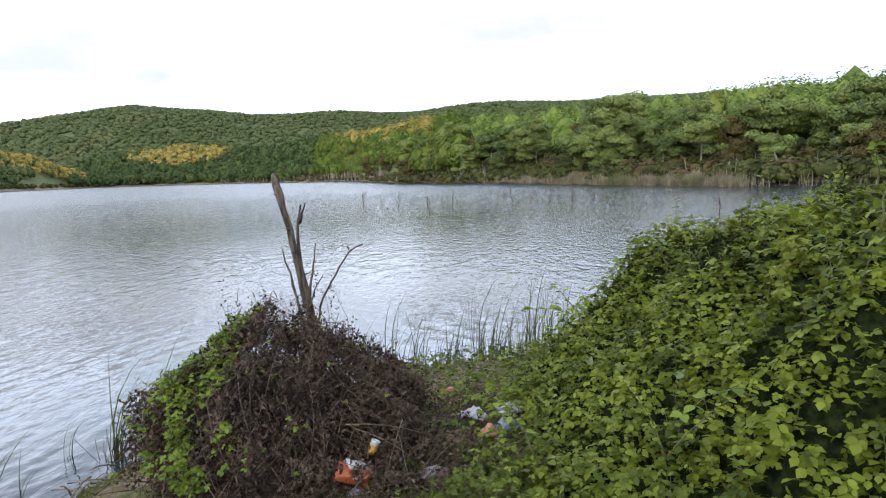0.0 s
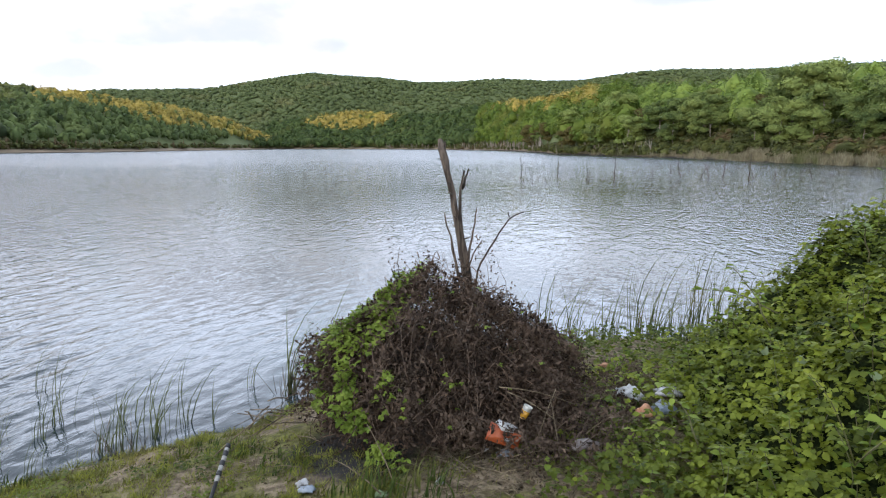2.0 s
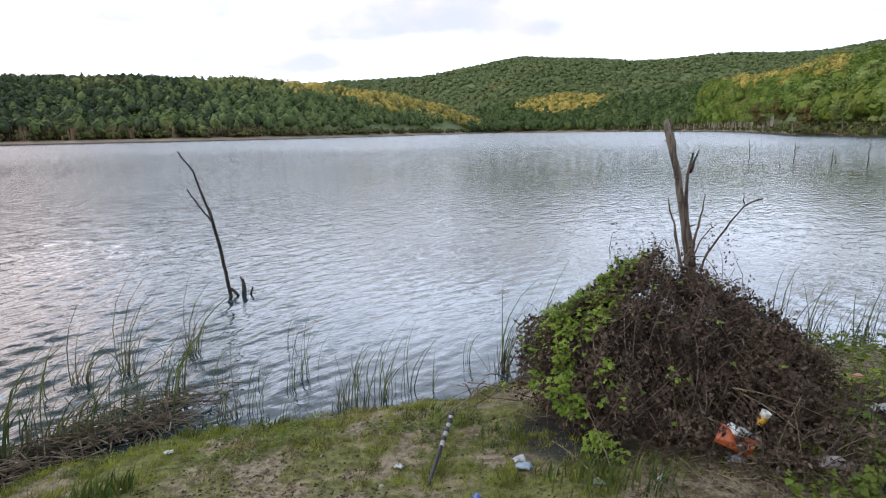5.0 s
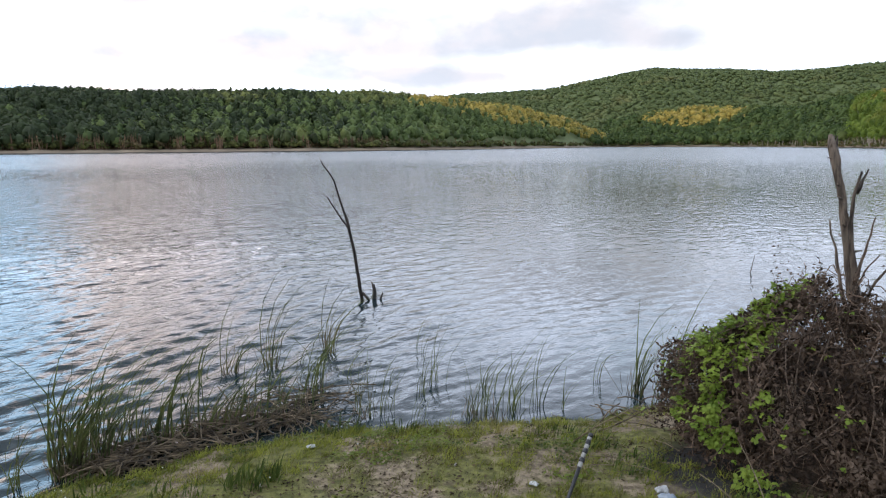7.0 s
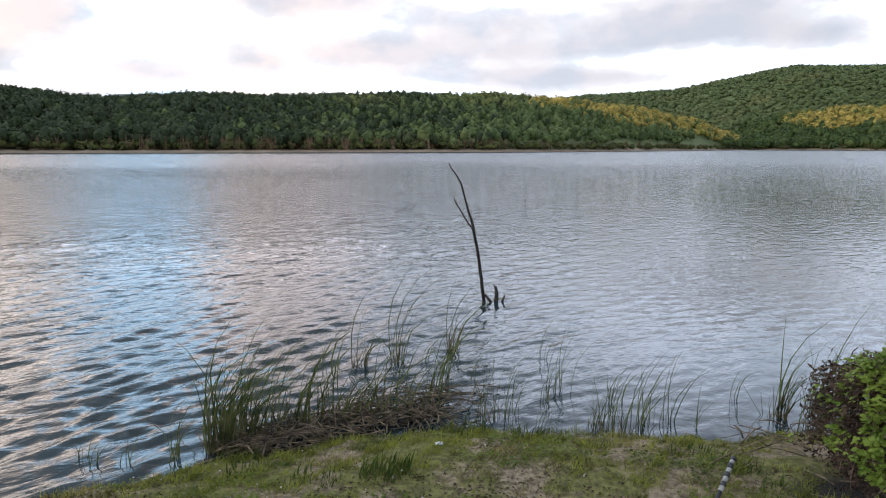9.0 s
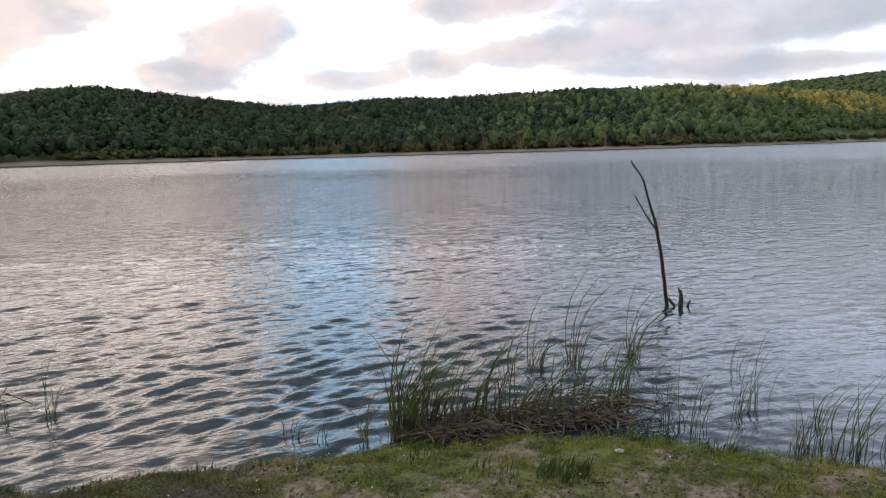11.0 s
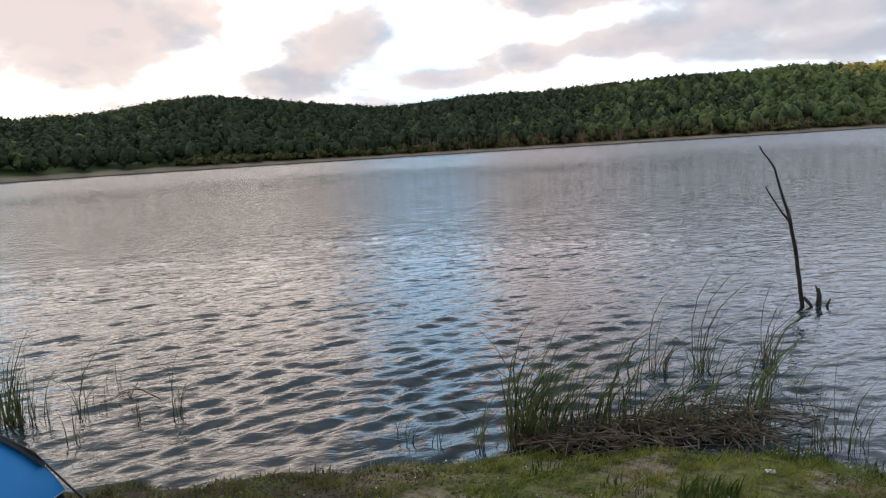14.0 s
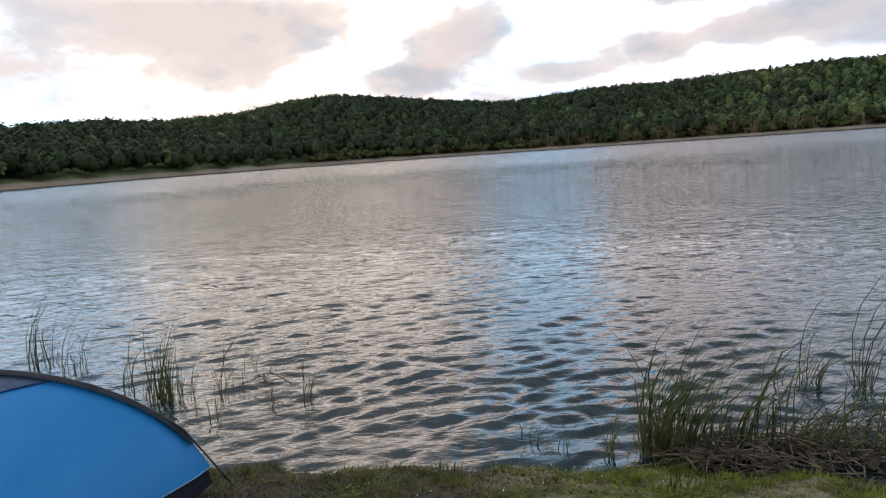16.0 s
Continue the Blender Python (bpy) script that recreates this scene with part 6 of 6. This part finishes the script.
# ---- the tent ----
def build_tent():
    g = 0.33
    apex = np.array([-3.58, -2.64, 1.157])
    half = np.array([-0.373, 1.025, 0.0])
    turn = np.array([1.025, 0.373, 0.0])
    corners = [apex * (1, 1, 0) + k + np.array([0, 0, g]) for k in (half, turn, -half, -turn)]
    base = thing("tent", "small blue dome tent with dark grey trim on the bank", "tent", (apex[0], apex[1], g))
    o = np.array([apex[0], apex[1], g])
    rise = apex[2] - g

    def rib(c, s):
        """Along the bowed pole from corner (0) to the top (1)."""
        a = s * np.pi / 2
        w = np.cos(a) ** 1.18
        return np.array([(c - o)[0] * w, (c - o)[1] * w, rise * np.sign(a) * abs(np.sin(a)) ** 1.18])
    n = 30

    def sheet(k, low, high, rows):
        """Cloth between two poles, from one height curve to another (functions of the way across)."""
        c0, c1 = corners[k], corners[(k + 1) % 4]
        pts = []
        for w in np.linspace(0, 1, rows):
            for t in np.linspace(0, 1, n):
                s = low(t) + (high(t) - low(t)) * w
                x = rib(c0, s) * (1 - t) + rib(c1, s) * t
                arch = 4 * t * (1 - t)
                x[:2] *= 1 + 0.05 * arch * np.cos(s * np.pi / 2)
                x[2] -= 0.02 * arch * np.sin(s * np.pi)
                x += 0.006 * np.sin(9 * t + 5 * s + k) * np.array([1, 0.5, 0.4]) * arch
                near = min(t, 1 - t)
                pull = np.exp(-(near / 0.22) ** 2) * (1 - s) ** 1.5 * min(1, 9 * near)
                x[:2] *= 1 + 0.020 * pull * math.sin(34 * near * (0.4 + s) + 2 * k)
                pts.append(x)
        i, j = np.meshgrid(np.arange(rows - 1), np.arange(n - 1), indexing="ij")
        return np.array(pts), np.stack([i * n + j, i * n + j + 1, (i + 1) * n + j + 1, (i + 1) * n + j], -1).reshape(-1, 4)
    hem = lambda t: 0.10 + 0.03 * 4 * t * (1 - t)
    eave = lambda t: 0.68 + 0.06 * 4 * t * (1 - t)
    for k in range(4):
        c0 = corners[k]
        v, q = sheet(k, lambda t: 0.0, hem, 8)
        part("skirt", mesh_of("skirt", v * np.array([0.985, 0.985, 1]), q, TENT_DARK, True), base, "dark grey inner tent wall")
        v, q = sheet(k, hem, eave, 22)
        part("panel", mesh_of("panel", v, q, TENT_BLUE, True), base)
        rod_part("hem", [v[:n]], [np.full(n, 0.0035)], TENT_HEM, base, 5, "pale stitched hem")
        v, q = sheet(k, eave, lambda t: 0.93, 10)
        part("roof_panel", mesh_of("roof_panel", v * 1.006, q, TENT_GREY, True), base, "grey-blue roof cover")
        rod_part("roof_hem", [v[:n] * 1.006], [np.full(n, 0.006)], TENT_NAVY, base, 5, "dark blue roof seam")
        # trim band over the seam, and the pole in it
        line = np.array([rib(c0, s) * 1.008 for s in np.linspace(0.24, 1.0, 18)])
        side = unit(np.cross(unit(np.gradient(line, axis=0)), unit(line + np.array([0, 0, 0.2]))))
        lift = unit(line + np.array([0, 0, 0.3])) * 0.006
        strip = np.stack([line - side * 0.042 - lift * 1.0, line + lift, line + side * 0.042 - lift * 1.0], 1).reshape(-1, 3)
        a, b = np.meshgrid(np.arange(17), np.arange(2), indexing="ij")
        f = np.stack([a * 3 + b, a * 3 + b + 1, (a + 1) * 3 + b + 1, (a + 1) * 3 + b], -1).reshape(-1, 4)
        part("seam_trim", mesh_of("seam_trim", strip, f, TENT_DARK, True), base, "black seam trim")
        foot = (c0 - o) * np.array([1.07, 1.07, 1.0]) + np.array([0, 0, -0.02])
        pole = np.concatenate([resampled([foot, rib(c0, 0.30) * 1.02], 5), [rib(c0, s) * 1.012 for s in (0.4, 0.5, 0.6, 0.7)]])
        rod_part("pole", [pole], [np.full(9, 0.005)], BLACK, base, 6)


LITTER_BITS = leafy("dead_leaf_bits", (0.022, 0.016, 0.010), (0.130, 0.095, 0.060), (0.20, 0.16, 0.11), 12.0, 3.0, 0.1, 0.9, 0.60)
GREY_LEAF = leafy("shrivelled_leaf", (0.014, 0.009, 0.006), (0.135, 0.094, 0.068), (0.25, 0.19, 0.145), 6.0, 2.0, 0.15, 0.85, 0.60)
PALE_CANE = mottled("bleached_cane", (0.045, 0.031, 0.022), (0.140, 0.098, 0.070), 30.0, 0.85, 0.3, 0.004)
DRY_TWIG = mottled("pale_dry_twig", (0.040, 0.025, 0.016), (0.150, 0.098, 0.066), 30.0, 0.85, 0.3, 0.004)
INNER_SHADE = mottled("bramble_inner_shade", (0.005, 0.008, 0.003), (0.022, 0.030, 0.010), 22.0, 0.95, 0.8, 0.03, spec=0.02)
CANE = mottled("bramble_cane", (0.062, 0.056, 0.025), (0.099, 0.099, 0.037), 40.0, 0.6, 0.2, 0.003)
PALE_LEAF = leafy("leaf_underside", (0.149, 0.205, 0.105), (0.236, 0.285, 0.167), (0.205, 0.260, 0.124), 6.0, 2.0, 0.3, 0.6)
YELLOW_LEAF = leafy("yellow_leaflet", (0.174, 0.211, 0.019), (0.273, 0.291, 0.031), (0.186, 0.248, 0.025), 9.0, 3.0, 0.4, 0.5)
TUFT_GREEN = leafy("tuft_blade", (0.026, 0.046, 0.010), (0.088, 0.115, 0.026), (0.13, 0.135, 0.035), 7.0, 2.0, 0.3, 0.6)
FALLEN = mottled("rotting_reed", (0.028, 0.020, 0.013), (0.165, 0.122, 0.074), 12.0, 0.8, 0.3, 0.004)
WHITE_PETAL = plain("white_petal", (0.465, 0.465, 0.434), 0.7)
ORANGE = mottled("orange_foil", (0.190, 0.036, 0.010), (0.290, 0.066, 0.020), 22.0, 0.4, 0.3, 0.004)
FOIL = mottled("silver_foil", (0.22, 0.225, 0.22), (0.40, 0.405, 0.40), 30.0, 0.4, 0.4, 0.004)
WHITE_PAPER = mottled("white_plastic", (0.24, 0.24, 0.24), (0.42, 0.42, 0.42), 30.0, 0.5, 0.3, 0.004)
PLASTIC = mottled("dirty_plastic", (0.24, 0.245, 0.24), (0.42, 0.425, 0.42), 18.0, 0.4, 0.4, 0.006)
BLUEGREY = mottled("blue_grey_plastic", (0.139, 0.174, 0.217), (0.252, 0.278, 0.312), 20.0, 0.4, 0.3, 0.004)
PINKISH = mottled("faded_carton", (0.15, 0.115, 0.11), (0.25, 0.225, 0.215), 25.0, 0.6, 0.3, 0.004)
PEACH = mottled("peach_paper", (0.372, 0.155, 0.074), (0.465, 0.260, 0.161), 25.0, 0.6, 0.3, 0.004)
BLUE = plain("blue_plastic", (0.062, 0.136, 0.372), 0.4)
STONE = mottled("pale_stone", (0.186, 0.167, 0.143), (0.322, 0.298, 0.260), 60.0, 0.85, 0.4, 0.003)
BLACK = plain("black_plastic", (0.016, 0.016, 0.018), 0.45)
BAND_WHITE = plain("white_band", (0.210, 0.205, 0.190), 0.4)
CLEAR = plain("cloudy_plastic", (0.422, 0.422, 0.384), 0.25)
AMBER = plain("amber_drink", (0.341, 0.174, 0.019), 0.2)
TENT_BLUE = mottled("blue_nylon", (0.010, 0.158, 0.380), (0.014, 0.180, 0.420), 5.0, 0.5, 0.25, 0.01, c=(0.011, 0.166, 0.395), wide=2.0)
TENT_DARK = plain("dark_nylon", (0.012, 0.014, 0.020), 0.7, spec=0.12)
TENT_HEM = plain("pale_hem", (0.16, 0.28, 0.42), 0.7)
TENT_NAVY = plain("navy_seam", (0.010, 0.030, 0.10), 0.7)
TENT_GREY = plain("slate_nylon", (0.050, 0.070, 0.115), 0.6)

build_snag()
build_forked_pole()
build_far_sticks()
build_withered_bush()
build_bramble()
build_acacia_sprig()
build_reeds()
build_grass()
build_leaf_litter()
build_herbs()
build_litter()
build_rod_rest()
build_tent()
